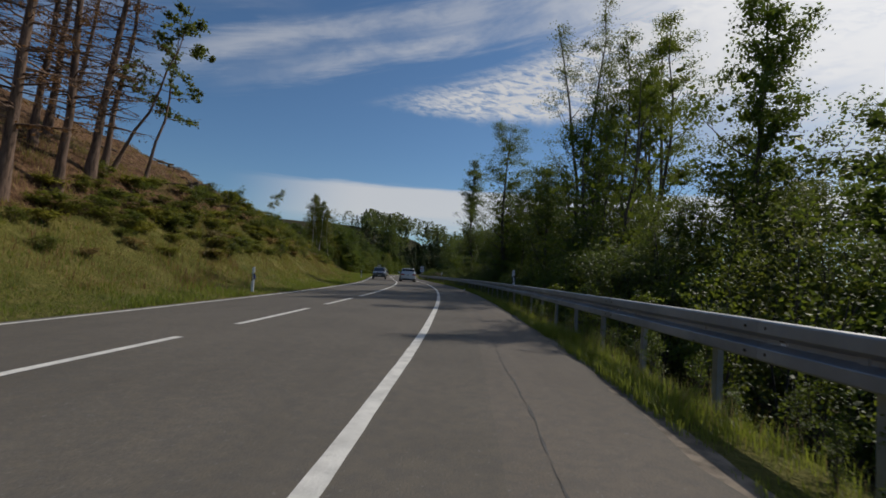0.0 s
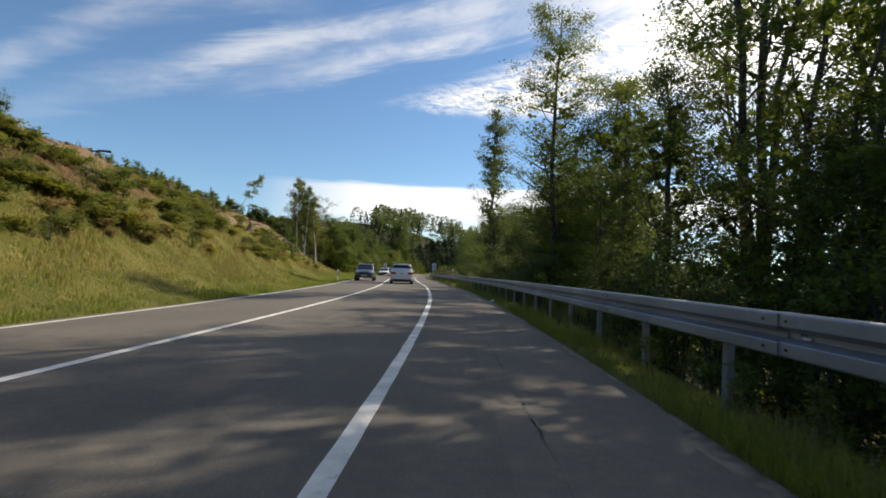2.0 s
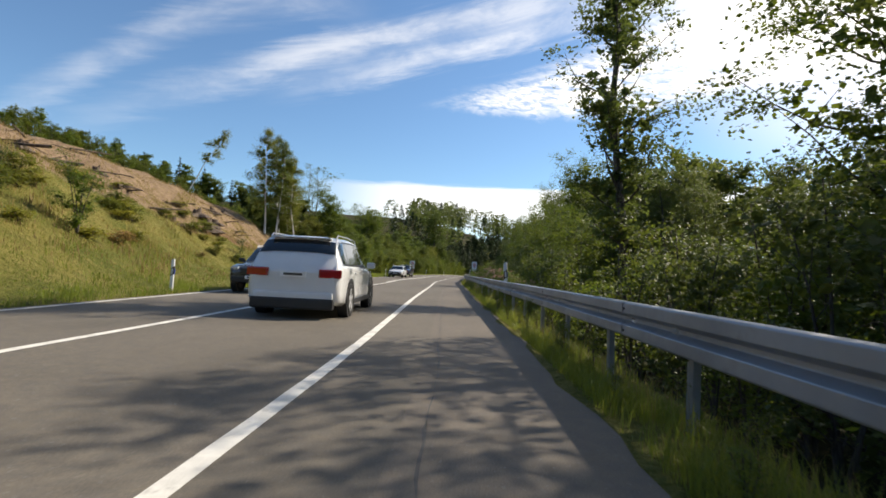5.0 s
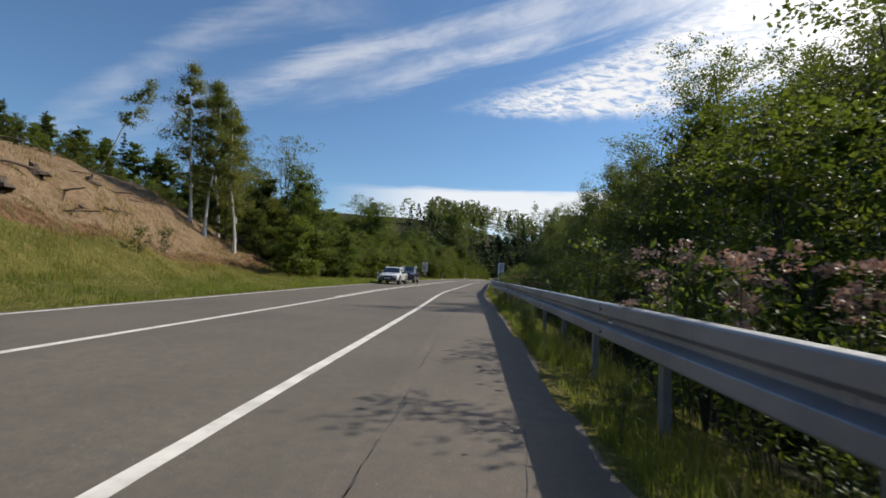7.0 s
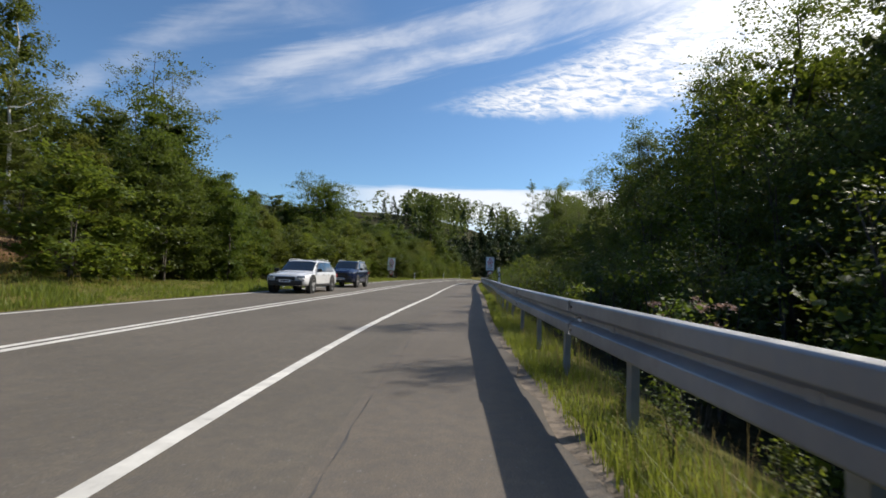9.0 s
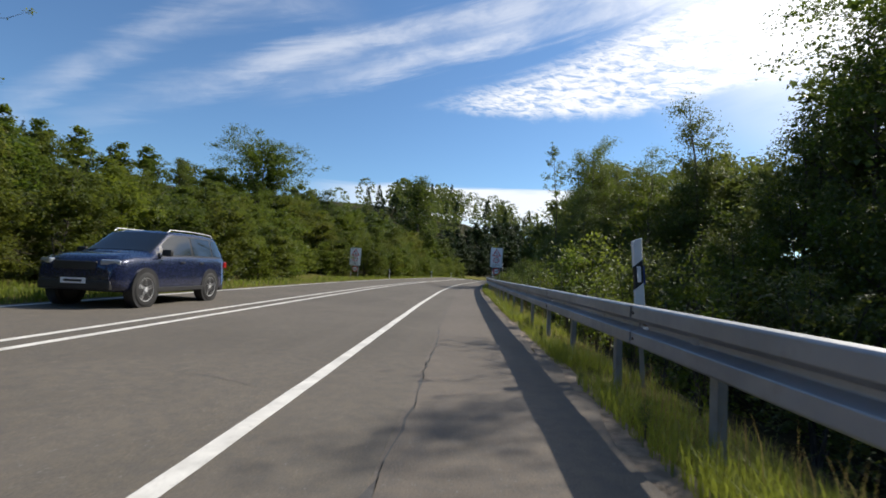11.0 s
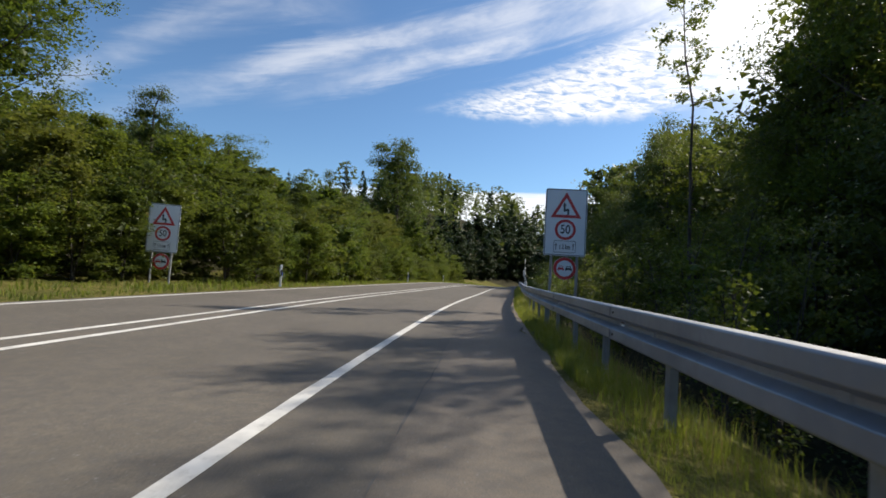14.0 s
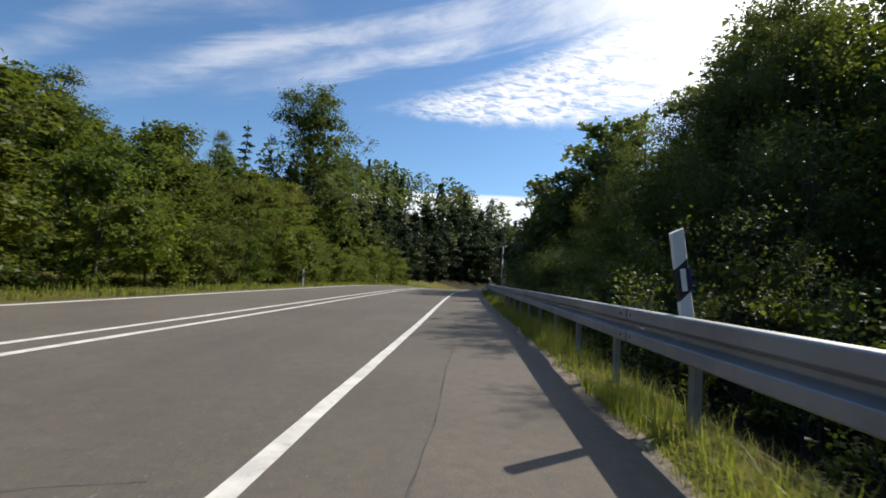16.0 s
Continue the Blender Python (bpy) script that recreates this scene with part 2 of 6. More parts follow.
MAT = {
    "ground": ground_mat(),
    "asphalt": asphalt("asphalt", 0.152, 1.02),
    "shoulder": asphalt("shoulder_asphalt", 0.164, 1.05),
    "paint": simple("road_paint", (0.66, 0.640, 0.585), 0.75, vary=0.16, scale=3.5, bump=0.4, dirt=(0.26, 0.245, 0.22)),
    "tar": simple("tar_seam", (0.075, 0.071, 0.066), 0.8, vary=0.3, scale=4, bump=0.4, dirt=(0.12, 0.115, 0.105)),
    "gravel": simple("verge_gravel", (0.20, 0.16, 0.12), 0.95, vary=0.45, scale=6, bump=1.0, dirt=(0.09, 0.075, 0.05)),
    "zinc": simple("galvanised_steel", (0.325, 0.332, 0.345), 0.48, 0.50, 0.16, 0.9, 0.12, dirt=(0.225, 0.205, 0.175)),
    "zinc_post": simple("galvanised_post", (0.30, 0.305, 0.31), 0.6, 0.35, 0.2, 2.0, 0.05, dirt=(0.18, 0.17, 0.16)),
    "bolt": simple("dark_bolt_and_slot", (0.075, 0.06, 0.05), 0.7, 0.3, 0.3),
    "reflector": simple("reflector_white", (0.85, 0.86, 0.88), 0.15, vary=0.05),
    "white_plastic": simple("post_white", (0.76, 0.77, 0.78), 0.45, vary=0.06, scale=5, dirt=(0.52, 0.51, 0.47)),
    "black_plastic": simple("post_black", (0.02, 0.02, 0.021), 0.5, vary=0.2),
    "sign_white": simple("sign_white", (0.80, 0.81, 0.83), 0.35, vary=0.03, scale=1.5, dirt=(0.66, 0.66, 0.66)),
    "sign_red": simple("sign_red", (0.55, 0.025, 0.03), 0.35, vary=0.06),
    "sign_black": simple("sign_black", (0.02, 0.02, 0.022), 0.4, vary=0.1),
    "sign_back": simple("sign_back", (0.36, 0.37, 0.38), 0.5, 0.6, 0.1),
    "leaf": leafy("leaf_green", (0.040, 0.066, 0.012), (0.088, 0.122, 0.024), (0.175, 0.225, 0.026), share=0.36),
    "leaf_light": leafy("leaf_light", (0.050, 0.080, 0.014), (0.108, 0.145, 0.027), (0.20, 0.255, 0.032), share=0.38),
    "leaf_olive": leafy("leaf_olive", (0.046, 0.064, 0.013), (0.098, 0.120, 0.026), (0.165, 0.20, 0.03)),
    "fern": leafy("fern", (0.10, 0.115, 0.017), (0.20, 0.20, 0.038), (0.30, 0.29, 0.04)),
    "grass_olive": leafy("grass_olive", (0.135, 0.125, 0.030), (0.285, 0.235, 0.072), (0.35, 0.295, 0.08), share=0.4, patch=(0.095, 0.115, 0.024)),
    "leaf_birch": leafy("leaf_birch", (0.062, 0.080, 0.017), (0.125, 0.135, 0.035), (0.20, 0.225, 0.036)),
    "leaf_dark": leafy("leaf_dark", (0.043, 0.066, 0.024), (0.082, 0.108, 0.036), (0.150, 0.188, 0.038), share=0.34),
    # spruce needles; also darkens far broadleaf crowns in place of shade
    "needle_and_shade": leafy("needle_and_shade", (0.014, 0.029, 0.012), (0.038, 0.060, 0.022), (0.04, 0.065, 0.015), share=0.2),
    "needle_dry": leafy("needle_dry", (0.13, 0.065, 0.03), (0.26, 0.14, 0.065), (0.22, 0.12, 0.05), share=0.3),
    "grass_red": leafy("grass_red", (0.20, 0.105, 0.05), (0.36, 0.20, 0.10), (0.30, 0.17, 0.08), share=0.3),
    "grass": leafy("grass_blade", (0.066, 0.094, 0.015), (0.155, 0.185, 0.034), (0.25, 0.30, 0.045), share=0.42),
    "grass_dry": leafy("grass_dry", (0.20, 0.15, 0.06), (0.36, 0.27, 0.12), (0.32, 0.24, 0.10), share=0.35, patch=(0.24, 0.135, 0.065)),
    "flower": leafy("flower_pink", (0.26, 0.155, 0.13), (0.50, 0.34, 0.29), (0.40, 0.25, 0.21), share=0.3),
    "bark": bark("bark_grey", (0.022, 0.018, 0.014), (0.115, 0.098, 0.080)),
    "bark_larch": bark("bark_larch", (0.05, 0.028, 0.018), (0.21, 0.135, 0.095)),
    "bark_birch": bark("bark_birch", (0.04, 0.036, 0.032), (0.62, 0.59, 0.54), band=True),
    "stump": bark("stump_wood", (0.030, 0.021, 0.015), (0.135, 0.096, 0.068), 7.0),
}


# ------------------------------------------------------------------ the plan
# the right-hand edge line of the carriageway: x every 15 m along y
EDGE = (-0.87, -0.19, 0.03, -0.36, -1.44, -3.10, -4.64, -6.25, -7.13, -8.12, -8.85, -8.99, -8.38, -7.75, -6.9, -5.6, -3.2, 0.6, 6.0, 13.0)
EDGE_Y0, EDGE_DY = -5.0, 15.0


def edge(y):
    """x of the right edge line, smooth between the stations."""
    c = np.asarray(EDGE)
    u = (np.asarray(y, float) - EDGE_Y0) / EDGE_DY
    i = np.clip(np.floor(u).astype(int), 0, len(c) - 2)
    f = np.clip(u, -6, len(c) + 4) - i

    def p(k):
        return c[np.clip(k, 0, len(c) - 1)]
    a, b, d, e = p(i - 1), p(i), p(i + 1), p(i + 2)
    inner = 0.5 * (2 * b + (d - a) * f + (2 * a - 5 * b + 4 * d - e) * f * f + (3 * b - a - 3 * d + e) * f ** 3)
    return np.where((f < 0) | (f > 1), b + (d - b) * f, inner)


def lerp(y, a, b):
    return a + (b - a) * np.clip(np.asarray(y, float) / 160.0, -0.1, 1.25)


def centre_u(y):
    return -lerp(y, 3.10, 3.65)


def left_u(y):
    return centre_u(y) - lerp(y, 3.37, 3.66)


def rail_u(y):
    return lerp(y, 3.10, 2.70)


def pave_u(y):
    return np.interp(y, (0, 15, 70, 135, 160, 180), (2.20, 2.25, 2.45, 2.48, 2.25, 2.15))


def smooth(a, b, x):
    t = np.clip((np.asarray(x, float) - a) / (b - a), 0, 1)
    return t * t * (3 - 2 * t)


def crest(y):
    """The road falls away behind a low crest."""
    return -0.00035 * np.clip(np.asarray(y, float) - 195.0, 0.0, 55.0) ** 2


def road_z(u, y):
    """Height of the carriageway: level on the shoulder, tilted beyond."""
    zc, zl = lerp(y, 0.01, 0.065), lerp(y, -0.15, 0.18)
    uc, ul = centre_u(y), left_u(y)
    z = np.where(u > 0, 0.0, np.where(u > uc, zc * u / uc, zc + (zl - zc) * (u - uc) / (ul - uc)))
    return z + crest(y)


# height of the left slope over the distance from the pavement, at stations along y
SLOPE_V = np.array((0, 1.5, 3, 5, 8, 11, 14, 18, 26, 40, 60, 100, 200, 400))
SLOPES = {
    -40: (0, 0.05, 0.25, 1.2, 3.4, 5.6, 7.6, 10, 13.5, 18, 23, 30, 40, 50),
    15: (0, 0.05, 0.25, 1.2, 3.4, 5.6, 7.6, 10, 13.5, 18, 23, 30, 40, 50),
    35: (0, 0.15, 0.8, 2.4, 4.9, 6.6, 8.0, 9.6, 12.0, 15, 19, 26, 36, 50),
    60: (0, 0.10, 0.5, 1.8, 4.0, 5.6, 6.8, 8.0, 10.0, 12.5, 16, 24, 36, 50),
    85: (0, 0.08, 0.2, 0.6, 2.4, 4.8, 6.6, 8.2, 10.3, 12.5, 16, 24, 36, 50),
    102: (0, 0.06, 0.15, 0.4, 1.1, 2.4, 5.4, 7.2, 9.4, 12, 16, 24, 36, 50),
    118: (0, 0.05, 0.15, 0.4, 0.9, 1.6, 2.6, 4.6, 7.6, 12, 17, 25, 36, 50),
    150: (0, 0.05, 0.15, 0.4, 0.9, 1.5, 2.2, 3.4, 5.8, 9, 14, 24, 36, 50),
    240: (0, 0.05, 0.15, 0.4, 0.9, 1.5, 2.2, 3.4, 5.8, 9, 14, 24, 36, 50),
    340: (0, 0.1, 0.4, 1, 2, 3, 4, 6, 9, 13, 18, 27, 38, 50),
}
RIGHT_W = np.array((0, 0.6, 1.2, 2.4, 5, 9, 16, 40, 90, 200, 400))
RIGHT_Z = np.array((0, -0.04, -0.20, -0.75, -2.0, -3.0, -3.8, -5.0, -6.0, -4.0, 4.0))


def ground_z(u, y):
    u, y = np.broadcast_arrays(np.asarray(u, float), np.asarray(y, float))
    ys = sorted(SLOPES)
    v = left_u(y) - 0.30 - u
    zs = np.array([np.interp(v, SLOPE_V, SLOPES[k]) for k in ys])
    j = np.clip(np.searchsorted(ys, y) - 1, 0, len(ys) - 2)
    ya, yb = np.array(ys)[j], np.array(ys)[j + 1]
    f = smooth(0, 1, (y - ya) / (yb - ya))
    za = np.take_along_axis(zs.reshape(len(ys), -1), j.reshape(1, -1), 0).reshape(y.shape)
    zb = np.take_along_axis(zs.reshape(len(ys), -1), (j + 1).reshape(1, -1), 0).reshape(y.shape)
    left = za * (1 - f) + zb * f + road_z(left_u(y) - 0.3, y) * smooth(6, 0, v)
    right = np.interp(u - pave_u(y), RIGHT_W, RIGHT_Z) + crest(y)
    far = 13.0 * smooth(240, 360, y) * smooth(9, 40, np.abs(u + 2)) * smooth(150, 60, np.abs(u))
    z = np.where(v > 0, left, np.where(u > pave_u(y), right, road_z(u, y) - 0.06))
    rough = np.clip(np.maximum(v - 3.0, u - pave_u(y) - 1.5) / 5, 0, 1)
    wave = 0.35 * np.sin(u * 0.71 + y * 0.33) * np.sin(y * 0.47 - u * 0.21) + 0.16 * np.sin(u * 1.9 - y * 1.3) * np.sin(y * 1.7 + u * 0.8)
    return z + rough * wave + far


def on_ground(x, y):
    return float(ground_z(x - edge(y), y))


def at_u(u, y):
    """World place on the ground at the lateral distance u."""
    return (float(edge(y) + u), y, float(ground_z(u, y)))


def heading(y):
    return math.degrees(math.atan2(float(edge(y - 1) - edge(y + 1)), 2.0))


# ------------------------------------------------------------------ mesh helpers
def from_arrays(name, verts, faces, mat, smooth_shade=False):
    me = bpy.data.meshes.new(name)
    verts = np.asarray(verts, np.float32)
    faces = np.asarray(faces, np.int32)
    n = faces.shape[1]
    me.vertices.add(len(verts))
    me.vertices.foreach_set("co", verts.ravel())
    me.loops.add(faces.size)
    me.loops.foreach_set("vertex_index", faces.ravel())
    me.polygons.add(len(faces))
    me.polygons.foreach_set("loop_start", np.arange(0, faces.size, n, dtype=np.int32))
    me.polygons.foreach_set("use_smooth", np.full(len(faces), smooth_shade))
    me.update(calc_edges=True)
    me.validate()
    if mat:
        me.materials.append(mat)
    return me


def part(name, bm, mat, parent=None, label=""):
    """Links a bmesh (or a finished mesh) as one object under parent."""
    if isinstance(bm, bpy.types.Mesh):
        me = bm
    else:
        me = bpy.data.meshes.new(name)
        bm.to_mesh(me)
        bm.free()
        me.materials.append(mat)
    ob = new(name, me)
    if parent is not None:
        ob.parent = parent
    if label:
        ob["label"] = label
    return ob


def box(bm, cx, cy, cz, dx, dy, dz, m=None):
    r = bmesh.ops.create_cube(bm, size=1.0, matrix=(m or Matrix()) @ Matrix.Translation((cx, cy, cz)) @ Matrix.Diagonal((dx, dy, dz, 1)))
    return r["verts"]


def bevel(bm, width, segments=2):
    bmesh.ops.bevel(bm, geom=list(bm.edges), offset=width, segments=segments, affect="EDGES", profile=0.6)


def prism(bm, outline, depth, m=None):
    """A flat outline in x and z, thick along y."""
    m = m or Matrix()
    a = [bm.verts.new(m @ Vector((x, 0, z))) for x, z in outline]
    b = [bm.verts.new(m @ Vector((x, depth, z))) for x, z in outline]
    n = len(outline)
    bm.faces.new(a)
    bm.faces.new(b[::-1])
    for i in range(n):
        bm.faces.new((a[(i + 1) % n], a[i], b[i], b[(i + 1) % n]))
    bmesh.ops.recalc_face_normals(bm, faces=bm.faces)


def ring(outer, inner, n=48):
    """Vertices and quads of a flat ring facing -y."""
    bm = bmesh.new()
    a = [bm.verts.new((outer * math.cos(t), 0, outer * math.sin(t))) for t in np.linspace(0, 2 * math.pi, n, endpoint=False)]
    b = [bm.verts.new((inner * math.cos(t), 0, inner * math.sin(t))) for t in np.linspace(0, 2 * math.pi, n, endpoint=False)]
    for i in range(n):
        bm.faces.new((a[i], a[(i + 1) % n], b[(i + 1) % n], b[i]))
    return bm


def strip(name, u0, u1, ys, lift, mat, jitter=0.0, z_of=road_z):
    """A ribbon along the road between two lateral distances (numbers or functions of y)."""
    ys = np.asarray(ys, float)
    a = np.array([u0(y) if callable(u0) else u0 for y in ys], float)
    b = np.array([u1(y) if callable(u1) else u1 for y in ys], float)
    if jitter:
        a = a + np.random.normal(0, jitter, len(ys))
        b = b + np.random.normal(0, jitter, len(ys))
    cols = [np.stack([edge(ys) + k, ys, z_of(k, ys) + lift], 1) for k in (a, b)]
    v = np.concatenate(cols)
    n = len(ys)
    i = np.arange(n - 1)
    return from_arrays(name, v, np.stack([i, i + n, i + n + 1, i + 1], 1), mat)


# ------------------------------------------------------------------ ground and road
def build_ground():
    us = np.concatenate([-np.geomspace(900, 60, 14), np.linspace(-55, -22, 26), np.linspace(-21, 7, 75), np.linspace(8, 30, 28), np.geomspace(34, 900, 16)])
    ys = np.concatenate([-np.geomspace(700, 60, 8), np.linspace(-50, -6, 14), np.linspace(-5, 250, 206), np.linspace(255, 420, 30), np.geomspace(450, 1600, 10)])
    U, Y = np.meshgrid(us, ys)
    Z = ground_z(U, Y)
    X = edge(np.clip(Y, -60, 300)) * np.clip(1.6 - np.abs(U) / 300, 0, 1) + U
    near = np.abs(U) < 150
    X = np.where(near, edge(np.clip(Y, -60, 300)) + U, X)
    n, k = len(ys), len(us)
    i = (np.arange(n - 1)[:, None] * k + np.arange(k - 1)[None]).ravel()
    me = from_arrays("ground", np.stack([X, Y, Z], -1).reshape(-1, 3), np.stack([i, i + 1, i + k + 1, i + k], 1), MAT["ground"], True)
    v = left_u(Y) - 0.3 - U
    w = U - pave_u(Y)
    soil = np.maximum(smooth(5.0, 8.5, v) * smooth(60, 36, Y), smooth(7.0, 9.0, v) * smooth(15, 12.5, v) * smooth(74, 84, Y) * smooth(116, 108, Y))
    straw = np.maximum(smooth(8.0, 10.5, v) * smooth(50, 62, Y) * smooth(116, 104, Y) * smooth(30, 24, v), 0.75 * smooth(7, 10, v) * smooth(36, 50, Y) * smooth(70, 60, Y) * smooth(22, 18, v))
    # darker ground behind the rail, below the left trees and far out
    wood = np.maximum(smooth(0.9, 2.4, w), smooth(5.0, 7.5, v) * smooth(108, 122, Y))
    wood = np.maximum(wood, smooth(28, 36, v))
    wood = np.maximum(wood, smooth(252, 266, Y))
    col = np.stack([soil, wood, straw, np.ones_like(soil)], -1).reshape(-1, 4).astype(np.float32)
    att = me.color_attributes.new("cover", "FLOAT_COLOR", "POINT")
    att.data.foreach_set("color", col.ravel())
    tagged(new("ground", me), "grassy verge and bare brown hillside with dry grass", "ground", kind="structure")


def build_road():
    ys = np.arange(-60, 300, 1.5)
    us = [lambda y: left_u(y) - 0.30, left_u, centre_u, lambda y: 0.5 * centre_u(y), lambda y: 0.0, lambda y: 0.95 + 0.0 * y]
    cols = [np.stack([edge(ys) + f(ys), ys, road_z(f(ys) + 0 * ys, ys)], 1) for f in us]
    n = len(ys)
    v = np.concatenate(cols)
    i = np.arange(n - 1)
    f = np.concatenate([np.stack([i + a * n, i + (a + 1) * n, i + (a + 1) * n + 1, i + a * n + 1], 1) for a in range(len(us) - 1)])
    road = tagged(new("road", from_arrays("road", v, f, MAT["asphalt"])), "worn grey asphalt two-lane road with white lines", "road", kind="structure")

    ys2 = np.arange(-60, 300, 0.5)
    seam = seam_u(ys2)
    out = pave_u(ys2) + 0.05 * np.sin(ys2 * 1.3) + 0.04 * np.sin(ys2 * 3.1 + 1) + np.random.normal(0, 0.02, len(ys2))
    inner = np.full(len(ys2), 0.95)
    cols = [np.stack([edge(ys2) + k, ys2, 0 * ys2 + z], 1) for k, z in ((inner, 0.0), (seam, 0.001), (out, 0.0), (out + 0.03, -0.09))]
    n = len(ys2)
    i = np.arange(n - 1)
    f = np.concatenate([np.stack([i + a * n, i + (a + 1) * n, i + (a + 1) * n + 1, i + a * n + 1], 1) for a in range(3)])
    part("shoulder", from_arrays("shoulder", np.concatenate(cols), f, MAT["shoulder"]), None, road, "brownish grey asphalt shoulder with a ragged edge")
    part("tar_seam", strip("tar_seam", lambda y: seam_u(y) - 0.003 - seam_w(y), lambda y: seam_u(y) + 0.003 + seam_w(y + 0.7), np.arange(-20, 220, 0.25), 0.004, MAT["tar"], 0.012), None, road)
    part("gravel_edge", strip("gravel_edge", lambda y: pave_u(y) - 0.06, lambda y: pave_u(y) + 0.20, np.arange(-20, 240, 0.5), -0.02, MAT["gravel"], 0.03, lambda u, y: 0 * y), None, road, "sandy gravel edge of the shoulder")

    def line(u, y0, y1, w, step=1.5, label=""):
        ys = np.linspace(y0, y1, max(3, int((y1 - y0) / step)))
        part("lane_marking", strip("lane_marking", lambda y: u(y) - w / 2, lambda y: u(y) + w / 2, ys, 0.005, MAT["paint"], 0.0025), None, road, label)

    build_cracks(road)
    part("repair_strip", strip("repair_strip", lambda y: 1.31, lambda y: 1.37, np.arange(43.4, 47.0, 0.25), 0.006, MAT["gravel"], 0.012), None, road, "pale worn strip on the shoulder")
    line(lambda y: 0.0, -30, 290, 0.135, 0.4, "white edge line")
    line(lambda y: left_u(y), -30, 290, 0.14, 0.8, "white edge line")
    for k in range(-4, 4):
        line(centre_u, 20.15 - 5.85 * (4 - k), 20.15 - 5.85 * (4 - k) + 4.1, 0.13, 0.6, "white centre dash")
    line(lambda y: centre_u(y) + 0.02, 19.9, 290, 0.14, 0.6, "white solid centre line")
    line(lambda y: centre_u(y) - 0.02 - 0.17 - 0.33 * float(smooth(90, 128, y)), 89, 290, 0.13, 0.6, "second solid centre line")


def build_cracks(road):
    """Hair cracks in the asphalt: thin wandering lines."""
    rng = np.random.default_rng(77)
    for u0, u1, y0, y1 in ((-1.75, -0.25, 116.15, 115.9), (-2.4, -0.6, 119.4, 119.9), (-2.2, -0.3, 31.0, 31.6), (-1.6, 0.6, 66.0, 66.4), (1.0, 1.9, 90.5, 91.1), (-2.6, -1.0, 84.0, 83.6), (-1.2, 0.8, 141.0, 141.3), (0.95, 2.0, 155.2, 155.8), (-2.4, -0.4, 165.0, 165.5), (1.7, 1.9, 14.0, 19.0), (1.75, 1.9, 70.0, 74.5)):
        n = 26
        t = np.linspace(0, 1, n)
        u = u0 + (u1 - u0) * t + np.cumsum(rng.normal(0, 0.012, n))
        y = y0 + (y1 - y0) * t + np.cumsum(rng.normal(0, 0.022, n))
        x = edge(y) + u
        d = np.stack([np.gradient(x), np.gradient(y)], 1)
        d /= np.linalg.norm(d, axis=1)[:, None]
        w = 0.0028 * rng.uniform(0.3, 1.6, n)[:, None]
        side = np.stack([-d[:, 1], d[:, 0]], 1) * w
        z = road_z(u, y) + 0.004
        p = np.stack([x, y], 1)
        V = np.concatenate([np.column_stack([p - side, z]), np.column_stack([p + side, z])])
        i = np.arange(n - 1)
        part("crack", from_arrays("crack", V, np.stack([i, i + n, i + n + 1, i + 1], 1), MAT["tar"]), None, road)


def seam_w(y):
    return 0.010 * max(0.0, math.sin(y * 0.9) * math.sin(y * 2.3 + 1.0) + 0.25 * math.sin(y * 7.1))


def seam_u(y):
    return lerp(y, 1.24, 0.90) + 0.02 * np.sin(np.asarray(y) * 0.6) + 0.015 * np.sin(np.asarray(y) * 1.7)


build_ground()
build_road()


